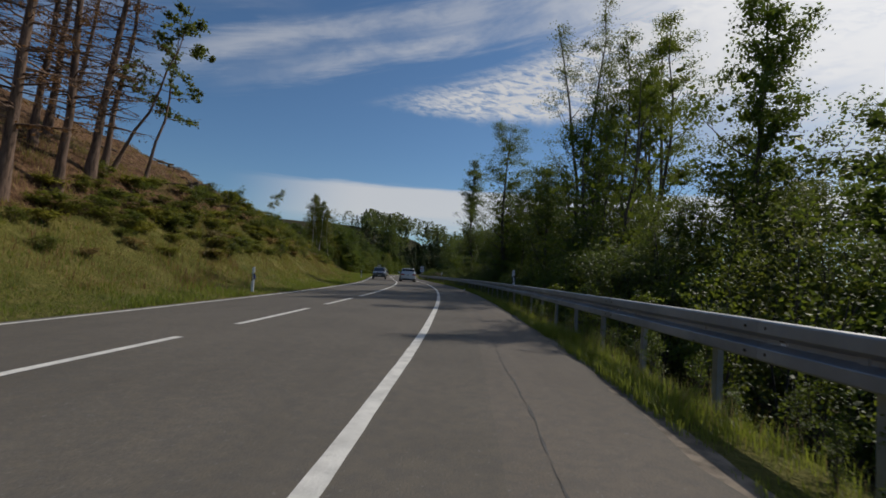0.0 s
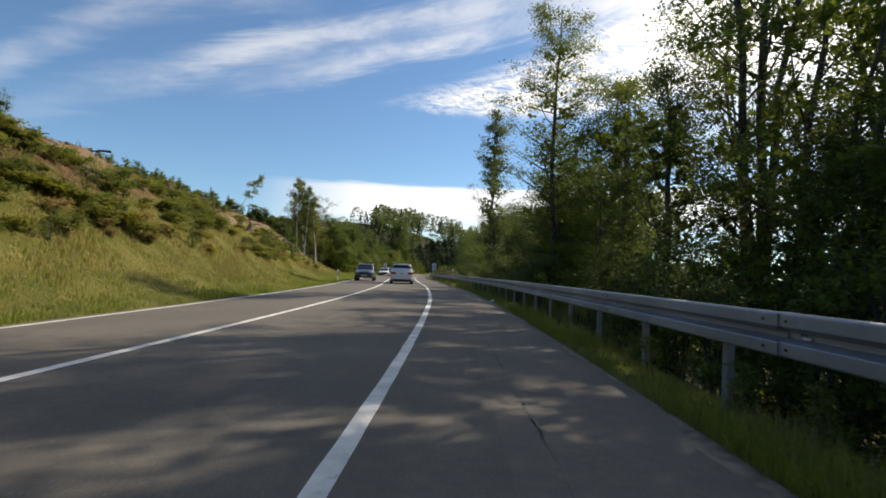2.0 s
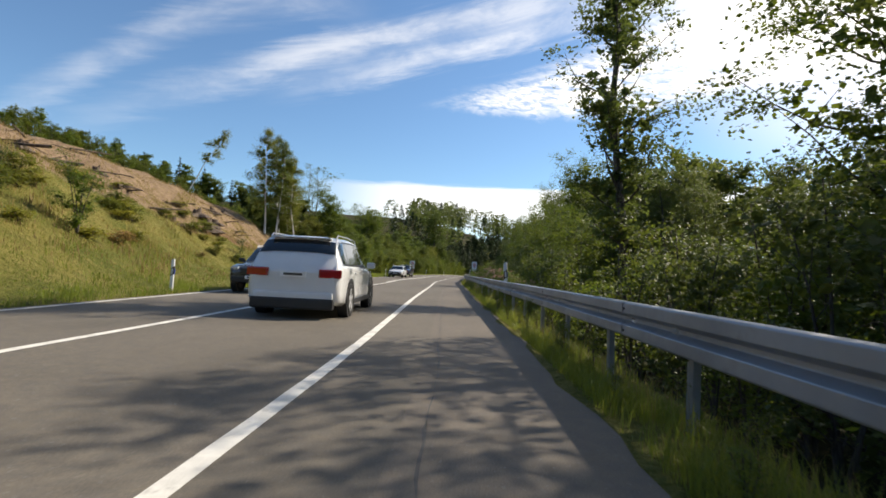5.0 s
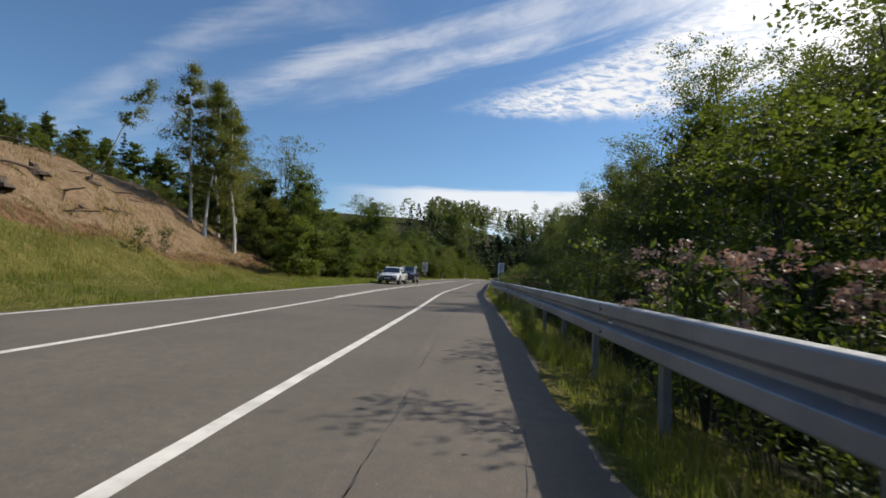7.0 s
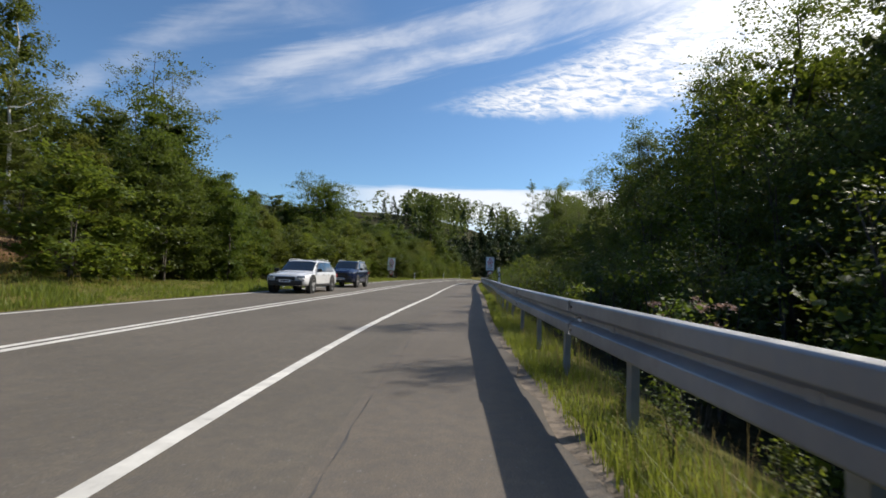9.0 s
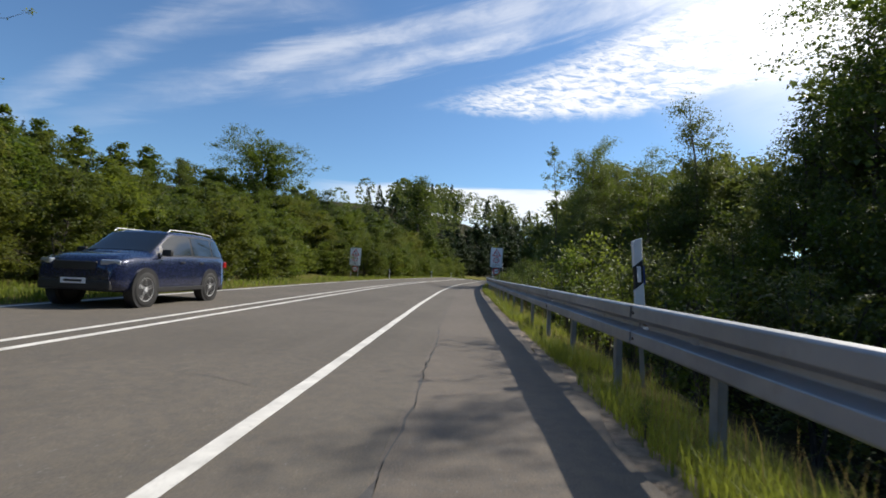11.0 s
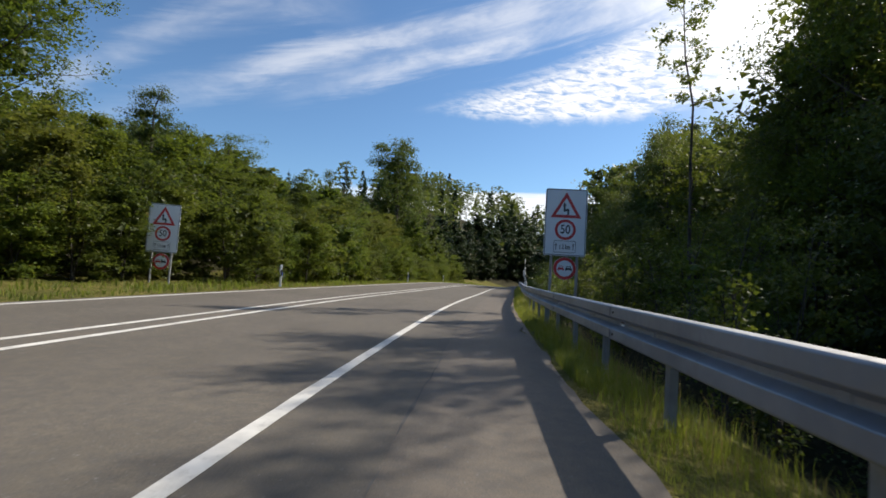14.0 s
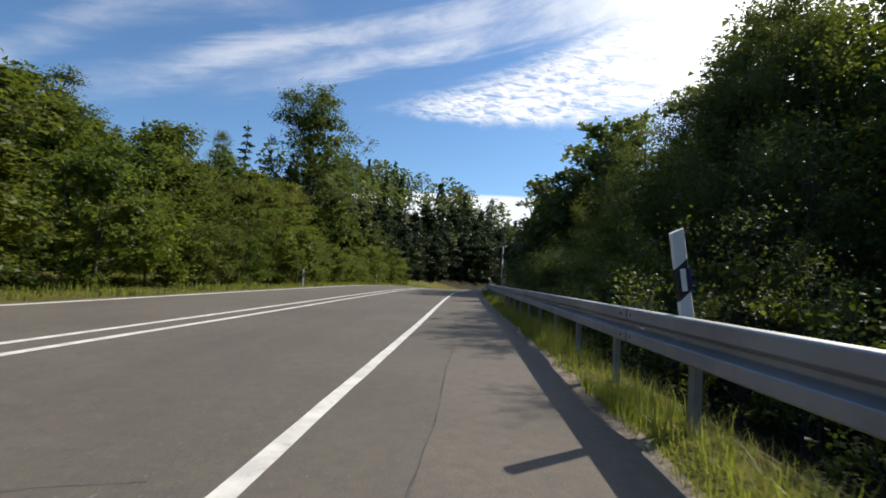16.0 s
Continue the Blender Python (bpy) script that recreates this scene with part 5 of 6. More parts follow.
def plant_left():
    g = "larches on the cut slope"
    for x, y, k, s in ((-14.4, 15.9, 0, 1.0), (-14.8, 18.9, 1, 1.05), (-15.6, 21.5, 0, 0.95), (-16.2, 23.1, 1, 0.85), (-17.4, 20.6, 1, 0.9), (-18.2, 22.2, 0, 0.85), (-19.5, 25.0, 1, 0.8), (-17.6, 17.6, 0, 0.95), (-20.5, 21.0, 1, 0.8), (-16.6, 14.0, 1, 1.0)):
        put(LARCH[k], x, y, turn(), s, group=g, tilt=(rnd.uniform(-3, 3), rnd.uniform(3, 6)))
    put(PINE, -16.2, 26.4, 15, 1.0, tilt=(0, 0))
    put(PINE, -16.6, 24.4, 5, 0.95, tilt=(0, 14))
    b = "birches at the foot of the slope"
    for x, y, k, s in ((-27.6, 105.8, 0, 0.84), (-26.0, 105.4, 0, 0.84), (-27.4, 109.2, 0, 0.92), (-24.4, 107.0, 0, 0.80), (-42.5, 111.5, 1, 0.95), (-27.5, 112.0, 0, 0.82)):
        put(BIRCH[k], x, y, 0 if k else turn(), s, group=b)
    put(BARE, -27.4, 121.0, 30, 1.0)
    put(BARE, -32.0, 130.0, 160, 1.05)
    h = "trees along the far side of the road"
    put(CROWNED, -31.4, 161.5, 0, 1.06, 0.88, group=h)
    put(TOWER, -22.4, 217.0, 90, 0.98, group=h)
    put(SPRUCE[0], -33.5, 224.0, 0, 1.15, 1.0, group=h)
    put(BROAD[2], -35.5, 222.0, 0, 1.25, 1.0, group=h)
    put(BROAD[0], -20.5, 222.0, 20, 1.1, group=h)
    for y0, y1, step, v, k in ((118, 215, 4.2, 7.4, 1.0), (114, 215, 4.2, 11.5, 1.20), (116, 215, 9.0, 19.0, 1.5)):
        y = y0
        while y < y1:
            x = float(edge(y) + left_u(y)) - 0.3 - v + rnd.uniform(-1.2, 1.2)
            grown(rnd.choice(WALL if k < 1.1 or y < 178 else DISTANT + WALL[:1]), 8.0 if k < 1.1 or y < 178 else 9.5, x, y, top_at(LEFT_TOP, y) * k * rnd.uniform(0.86, 1.06), rnd.uniform(1.25, 1.6), h)
            y += step * rnd.uniform(0.8, 1.2)
    for y0, y1, step, v, k in ((214, 320, 4.6, 6.0, 1.0), (216, 320, 5.2, 11.5, 1.25), (216, 320, 6.0, 18.0, 1.6)):
        y = y0
        while y < y1:
            x = float(edge(y) + left_u(y)) - 0.3 - v + rnd.uniform(-1.2, 1.2)
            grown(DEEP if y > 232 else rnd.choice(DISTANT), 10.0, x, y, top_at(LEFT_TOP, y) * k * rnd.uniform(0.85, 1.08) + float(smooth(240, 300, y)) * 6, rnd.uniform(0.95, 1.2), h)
            y += step * rnd.uniform(0.8, 1.2)
    for x, y, top in ((-21.5, 113.0, 7.5), (-23.5, 116.5, 9.5), (-25.0, 119.0, 11.5), (-22.5, 121.5, 7.4), (-27.0, 125.0, 8.6), (-30.0, 116.0, 11.0), (-31.0, 121.0, 12.0), (-24.0, 109.5, 6.0), (-26.5, 109.0, 7.5), (-21.0, 110.5, 4.8), (-19.6, 114.0, 5.4), (-20.0, 117.5, 6.2), (-18.6, 116.5, 4.8), (-22.0, 117.5, 7.0), (-24.5, 113.0, 7.6), (-29.0, 112.5, 8.0), (-26.0, 122.0, 8.6), (-20.5, 124.0, 5.4)):
        grown(rnd.choice(WALL), 8.0, x, y, top, 1.15, h)
    for x, y, top in ((-33.0, 113.0, 9.5), (-35.0, 118.0, 11.0), (-29.0, 119.0, 10.0), (-33.0, 125.0, 9.6), (-27.5, 128.0, 7.6), (-37.0, 128.0, 10.5), (-24.0, 126.5, 6.4)):
        grown(rnd.choice(DISTANT), 9.5, x, y, top, 1.15, h)
    for x, y, top in ((-40.0, 141.0, 10.0), (-44.0, 150.0, 11.5), (-40.0, 158.0, 11.5), (-46.0, 170.0, 14.5), (-44.0, 186.0, 14.0), (-46.0, 200.0, 16.0), (-42.0, 212.0, 15.0), (-25.6, 165.8, 10.2), (-26.8, 169.2, 10.0), (-25.2, 173.0, 9.4), (-26.2, 178.0, 8.8), (-25.0, 183.5, 9.4), (-25.5, 150.0, 7.0)):
        grown(rnd.choice(BROAD), 11.0, x, y, top, 1.3, h)
    s = "shrubs along the far side of the road"
    y = 107.0
    while y < 234:
        x = float(edge(y) + left_u(y)) - 0.3 - rnd.uniform(3.9, 5.0) + 2.0 * float(smooth(118, 140, y)) - 2.4 * float(smooth(140, 148, y) * smooth(168, 162, y))
        grown(rnd.choice(HEDGE), 5.0, x - 0.6, y, rnd.uniform(2.6, 5.4), rnd.uniform(1.1, 1.5), s)
        y += 2.3 * rnd.uniform(0.75, 1.3)
    t = "young trees on the brow"
    for y0, y1, step, v in ((70, 128, 1.1, 24.8), (66, 130, 1.0, 26.4), (58, 132, 0.9, 28.6)):
        y = y0
        while y < y1:
            put(rnd.choice(YOUNG), float(edge(y) + left_u(y)) - 0.3 - v + rnd.uniform(-1.5, 1.5), y, turn(), rnd.uniform(0.36, 0.62), rnd.uniform(0.75, 1.2), 0.15, group=t)
            y += step * rnd.uniform(0.75, 1.3)
    for k in range(12):
        put(rnd.choice(SPRUCE), -62 + rnd.uniform(-7, 7), 118.0 + k * 4.0, turn(), rnd.uniform(0.30, 0.48), group="spruces on the ridge")
    for k in range(34):
        f = k / 33
        x, y, top = -74 + 40 * f, 119 + 22 * f, 23.2 - 11.2 * f - 3.2 * float(smooth(0.66, 0.92, f))
        if k % 3 == 0:
            grown(rnd.choice(SPRUCE), 14.0, x + rnd.uniform(-1, 1), y + rnd.uniform(-1.5, 1.5), top * rnd.uniform(0.97, 1.04), 1.3, "trees on the ridge")
        else:
            grown(rnd.choice(DISTANT), 10.0, x + rnd.uniform(-1, 1), y + rnd.uniform(-1.5, 1.5), top * rnd.uniform(0.90, 0.99), 1.3, "trees on the ridge")
    for k in range(26):
        f = k / 25
        x, y, top = -60 + 22 * f + rnd.uniform(-1.5, 1.5), 150 + 58 * f, 16.8 - 1.6 * f
        spruce = k % 3 == 1
        grown(rnd.choice(SPRUCE if spruce else DISTANT), 14.0 if spruce else 10.0, x, y, top * rnd.uniform(0.92, 1.02), 1.2, "trees on the ridge")
    c = "bracken and low bushes on the slope"
    for k in range(298):
        y = rnd.uniform(6, 84) if k % 2 else rnd.uniform(20, 62)
        v = rnd.uniform(4.2, 9.0 if y < 48 else 12.0) if y < 62 else rnd.uniform(5.0, 12)
        green = 5.5 < v < 10.5 or rnd.random() < 0.35
        put(rnd.choice((BRACKEN[0], BRACKEN[2], BRACKEN[2])) if green else rnd.choice(BRACKEN[:2]), float(edge(y) + left_u(y)) - 0.3 - v, y, turn(), rnd.uniform(0.55, 1.15), rnd.uniform(0.36, 0.56), group=c)
    for x, y, sz in ((-15.3, 67.3, 0.70), (-16.7, 65.3, 0.45), (-12.0, 43.4, 0.34), (-12.4, 39.0, 0.30), (-11.0, 34.0, 0.26), (-12.8, 34.8, 0.36), (-13.4, 38.2, 0.38), (-14.2, 41.5, 0.40), (-14.6, 31.0, 0.40), (-13.6, 27.5, 0.42), (-15.2, 36.4, 0.36), (-17.8, 83.2, 0.30), (-19.0, 91.0, 0.34), (-22.5, 97.0, 0.40)):
        put(rnd.choice(SHRUB[1:]), x, y, turn(), sz, group=c)
    stumps = [make_stump(k) for k in (1, 2, 3)]
    st = "stumps on the cleared slope"
    for x, y, sz in ((-17.5, 60.6, 1.15), (-17.9, 63.5, 1.2), (-22.5, 64.0, 1.2), (-24.6, 65.0, 1.1), (-24.6, 71.0, 1.0), (-21.6, 70.6, 0.9), (-24.0, 77.4, 0.9), (-23.9, 62.8, 1.3), (-20.0, 79.0, 1.0), (-22.4, 85.0, 1.4), (-21.4, 84.8, 1.3), (-22.5, 87.5, 1.2), (-20.4, 83.5, 1.3), (-25.0, 91.0, 1.0), (-27.0, 96.0, 0.9), (-15.3, 29.5, 0.9), (-17.0, 33.5, 1.1), (-17.9, 37.3, 1.1), (-15.9, 35.7, 1.0), (-23.8, 47.4, 1.2), (-22.1, 49.4, 1.1), (-20.6, 44.0, 1.0), (-19.4, 53.5, 1.0), (-21.5, 56.0, 1.1)):
        put(stumps[rnd.randrange(3)], x, y, turn(), sz, rnd.uniform(0.55, 0.95), group=st)
    logs = [make_log(k) for k in (4, 5)]
    for k in range(84):
        y = rnd.uniform(26, 100)
        v = rnd.uniform(8, 18) if y < 58 else rnd.uniform(8.5, 20)
        put(logs[k % 2], float(edge(y) + left_u(y)) - v, y, turn(), rnd.uniform(0.6, 1.3), group="dead branches on the slope")


def far_woods():
    """The wooded rise that closes the valley."""
    rng = np.random.default_rng(8)
    vs, ns = [], []
    for k in range(360):
        y = rng.uniform(262, 400)
        x = float(edge(min(y, 280))) + rng.uniform(-70, 110)
        u = x - float(edge(y))
        if y < 292 and -12 < u < 7:
            continue
        z = float(ground_z(u, y))
        h = rng.uniform(8, 13)
        spruce = rng.uniform() < 0.5
        n = 180
        g = rng.uniform(0.0, 1, n)
        th = rng.uniform(0, 2 * math.pi, n)
        r = (3.0 * (1.02 - g) if spruce else 4.2 * np.sqrt(np.clip(1 - (2 * g - 0.9) ** 2 / 1.3, 0, 1))) * rng.uniform(0.5, 1.05, n)
        c = np.stack([x + r * np.cos(th), y + r * np.sin(th), z + g * h], 1)
        (ns if spruce else vs).append(c)
    woods = tagged(new("far_woods", None), "dense mixed woods on the rise behind the road", "woods", kind="stuff")
    for name, cs, mat, size in (("leaf_crowns", vs, "leaf_dark", 1.15), ("needle_crowns", ns, "needle_and_shade", 1.0)):
        V, F = leaves(rng, np.concatenate(cs), size, aspect=0.7, plain=True)
        tagged(part(name, from_arrays(name, V, F, MAT[mat]), None, woods), kind="stuff")


def blades(rng, x, y, z, tall, width, bend=0.5):
    """Bent grass blades, two quads each."""
    n = len(x)
    th = rng.uniform(0, 2 * math.pi, n)
    d = np.stack([np.cos(th), np.sin(th), 0 * th], 1)
    s = np.stack([-np.sin(th), np.cos(th), 0 * th], 1)
    L = (tall * rng.uniform(0.5, 1.3, n))[:, None]
    w = (width * rng.uniform(0.7, 1.3, n))[:, None]
    b = (bend * rng.uniform(0.2, 1.2, n))[:, None]
    p0 = np.stack([x, y, z - 0.02], 1)
    up = np.array([[0, 0, 1.0]])
    p1 = p0 + L * 0.55 * up + d * L * 0.22 * b
    p2 = p0 + L * (1 - 0.25 * b) * up + d * L * 0.75 * b
    V = np.stack([p0 - s * w, p0 + s * w, p1 + s * w * 0.75, p1 - s * w * 0.75, p2 + s * w * 0.12, p2 - s * w * 0.12], 1).reshape(-1, 3)
    o = np.arange(n)[:, None] * 6
    F = np.concatenate([o + np.array([[0, 1, 2, 3]]), o + np.array([[3, 2, 4, 5]])])
    return V, F


def build_grass():
    rng = np.random.default_rng(3)

    def patchy(n, y0, y1, u_of, tall, width, name, mat, label, bend=0.5):
        y = rng.uniform(y0, y1, n)
        u = u_of(y, n)
        keep = np.sin(y * 1.7 + u * 2.3) * np.sin(y * 0.61 - u * 1.1 + 2) + np.sin(y * 3.3 + 1) * 0.4 > rng.uniform(-1.3, 0.9, n)
        y, u = y[keep], u[keep]
        lush = 0.65 + 0.5 * (np.sin(y * 0.9 + u) * np.sin(y * 0.37 + 1) + 0.3)
        V, F = blades(rng, edge(y) + u, y, ground_z(u, y), tall * np.clip(lush, 0.4, 1.4), width, bend)
        tagged(new(name, from_arrays(name, V, F, MAT[mat])), label, "grass", kind="stuff")

    patchy(190000, -4, 150, lambda y, n: pave_u(y) + 0.09 + np.abs(rng.normal(0, 0.52, n)), 0.24, 0.0034, "verge_grass", "grass", "green grass along the shoulder below the guard rail", 0.8)
    patchy(60000, 150, 235, lambda y, n: pave_u(y) + 0.09 + np.abs(rng.normal(0, 0.5, n)), 0.22, 0.0042, "verge_grass", "grass", "green grass along the shoulder below the guard rail", 0.8)
    patchy(9000, 150, 200, lambda y, n: pave_u(y) + 0.25 + np.abs(rng.normal(0, 0.4, n)), 0.46, 0.0034, "wild_grass", "grass", "tall wild grass below the guard rail", 0.9)
    patchy(15000, -4, 215, lambda y, n: pave_u(y) + 0.35 + np.abs(rng.normal(0, 0.4, n)), 0.40, 0.0024, "dry_grass", "grass_dry", "dry grass stalks under the guard rail")
    patchy(95000, 2, 130, lambda y, n: left_u(y) - 0.35 - rng.uniform(0, 1, n) ** 1.4 * 6.0, 0.20, 0.011, "meadow_grass", "grass", "grass verge at the foot of the slope")
    patchy(18000, 100, 245, lambda y, n: left_u(y) - 0.35 - rng.uniform(0, 3.5, n), 0.26, 0.020, "meadow_grass", "grass", "grass verge in front of the shrubs")
    patchy(60000, 2, 112, lambda y, n: left_u(y) - 2.2 - 2.2 * smooth(45, 65, y) - rng.uniform(0, 9, n), 0.26, 0.012, "slope_grass", "grass_olive", "olive and yellow grass on the slope")
    patchy(9000, 8, 75, lambda y, n: left_u(y) - 2.0 - rng.normal(3.0, 1.3, n) - 1.5 * np.sin(y * 0.23), 0.36, 0.009, "red_sorrel", "grass_red", "rusty brown seed stalks on the slope")
    patchy(52000, 4, 112, lambda y, n: left_u(y) - 2.8 - 3.0 * smooth(45, 65, y) - rng.uniform(0, 13, n), 0.26, 0.012, "slope_grass", "grass_dry", "dry yellow grass on the slope")


plant_right()
plant_verge()
plant_hemp()
plant_left()
far_woods()
build_grass()


# ------------------------------------------------------------------ delineator posts
def make_delineator(top):
    """White road post with a slanted black band; the origin lies on the ground."""
    thing = tagged(new("delineator_post", None), "white plastic delineator post with a slanted black band", "delineator post")

    def section(z0, z1, slant0, slant1, w, d, mat, name, label=""):
        bm = bmesh.new()
        prof = [(-w, -d * 0.4), (-w * 0.75, -d), (w * 0.75, -d), (w, -d * 0.4), (w * 0.55, d), (-w * 0.55, d)]
        a = [bm.verts.new((x, y, z0 + slant0 * x)) for x, y in prof]
        b = [bm.verts.new((x, y, z1 + slant1 * x)) for x, y in prof]
        n = len(prof)
        bm.faces.new(a[::-1])
        bm.faces.new(b)
        for i in range(n):
            bm.faces.new((a[i], a[(i + 1) % n], b[(i + 1) % n], b[i]))
        part(name, bm, MAT[mat], thing, label)

    k = 0.75
    section(-0.15 if top < 1.3 else top - 0.95, top - 0.52, 0, k, 0.060, 0.045, "white_plastic", "post")
    if top > 1.3:
        bm = bmesh.new()
        box(bm, 0.0, 0.0, (top - 0.75) / 2 - 0.25, 0.05, 0.012, top - 0.75 + 0.5)
        part("stake", bm, MAT["zinc_post"], thing, "grey steel stake")
    section(top - 0.52, top - 0.26, k, k, 0.0595, 0.0445, "black_plastic", "black_band", "slanted black band")
    section(top - 0.26, top, k, 0.35, 0.060, 0.045, "white_plastic", "head")
    bm = bmesh.new()
    box(bm, 0.0, -0.050, top - 0.39, 0.042, 0.012, 0.18)
    bevel(bm, 0.004, 1)
    part("reflector", bm, MAT["reflector"], thing, "white reflector strip")
    bm = bmesh.new()
    box(bm, 0.066, 0.0, top - 0.40, 0.014, 0.05, 0.20)
    bevel(bm, 0.004, 1)
    part("deer_reflector", bm, MAT["blue_plastic"], thing, "blue side reflector")
    return thing


def build_delineators():
    first = make_delineator(1.75)
    spots = ((3.38, 22.0, 1.47, 2, -3), (0.42, 67.5, 1.46, 0, -3), (-3.86, 117.5, 1.52, 0, -4), (-5.74, 167.2, 1.54, 3, -9))
    for i, (x, y, top, rx, ry) in enumerate(spots):
        m = pose(x, y, top - 1.75, rx, ry, heading(y))
        ob = first if i == 0 else copy_thing(first, m)
        ob.matrix_basis = m
        tagged(ob, group="delineator posts")
    low = make_delineator(1.0)
    for i, y in enumerate((20.0, 65.9, 116.0, 164.7, 191.8, 213.0)):
        u = float(left_u(y)) - 0.95
        x, y, z = at_u(u, y)
        m = pose(x, y, z, 0, 0, heading(y))
        ob = low if i == 0 else copy_thing(low, m)
        ob.matrix_basis = m
        tagged(ob, group="delineator posts")


# ------------------------------------------------------------------ road signs
def flat(name, outline, y, mat, parent, label="", thick=0.003):
    bm = bmesh.new()
    prism(bm, outline, thick, Matrix.Translation((0, y, 0)))
    return part(name, bm, mat, parent, label)


def lettering(name, text, size, x, y, z, mat, parent, narrow=1.0):
    cu = bpy.data.curves.new(name, "FONT")
    cu.body, cu.size, cu.align_x, cu.align_y, cu.extrude, cu.offset = text, size, "CENTER", "CENTER", 0.001, 0.004
    tmp = bpy.data.objects.new(name, cu)
    scene.collection.objects.link(tmp)
    me = bpy.data.meshes.new_from_object(tmp.evaluated_get(bpy.context.evaluated_depsgraph_get()))
    bpy.data.objects.remove(tmp)
    me.materials.clear()
    me.materials.append(mat)
    me.transform(Matrix.Translation((x, y, z)) @ Matrix.Rotation(math.pi / 2, 4, "X") @ Matrix.Diagonal((narrow, 1, 1, 1)))
    return part(name, me, None, parent)


def disc_ring(name, cx, y, cz, outer, inner, mat, parent, label=""):
    bm = ring(outer, inner)
    bmesh.ops.translate(bm, verts=bm.verts, vec=(cx, y, cz))
    return part(name, bm, mat, parent, label)


def disc(cx, cz, r, n=40):
    return [(cx + r * math.cos(t), cz + r * math.sin(t)) for t in np.linspace(0, 2 * math.pi, n, endpoint=False)]


def rounded(cx, cz, w, h, r, n=6):
    pts = []
    for sx_, sz_, a0 in ((1, 1, 0), (-1, 1, 90), (-1, -1, 180), (1, -1, 270)):
        for k in range(n + 1):
            a = radians(a0 + 90 * k / n)
            pts.append((cx + sx_ * (w / 2 - r) + r * math.cos(a), cz + sz_ * (h / 2 - r) + r * math.sin(a)))
    return pts


def frame_outline(name, cx, cz, w, h, r, t, y, mat, parent):
    """A thin rounded frame drawn on a board."""
    a, b = rounded(cx, cz, w, h, r), rounded(cx, cz, w - 2 * t, h - 2 * t, max(0.005, r - t))
    bm = bmesh.new()
    va = [bm.verts.new((x, y, z)) for x, z in a]
    vb = [bm.verts.new((x, y, z)) for x, z in b]
    n = len(a)
    for i in range(n):
        bm.faces.new((va[i], va[(i + 1) % n], vb[(i + 1) % n], vb[i]))
    return part(name, bm, mat, parent)


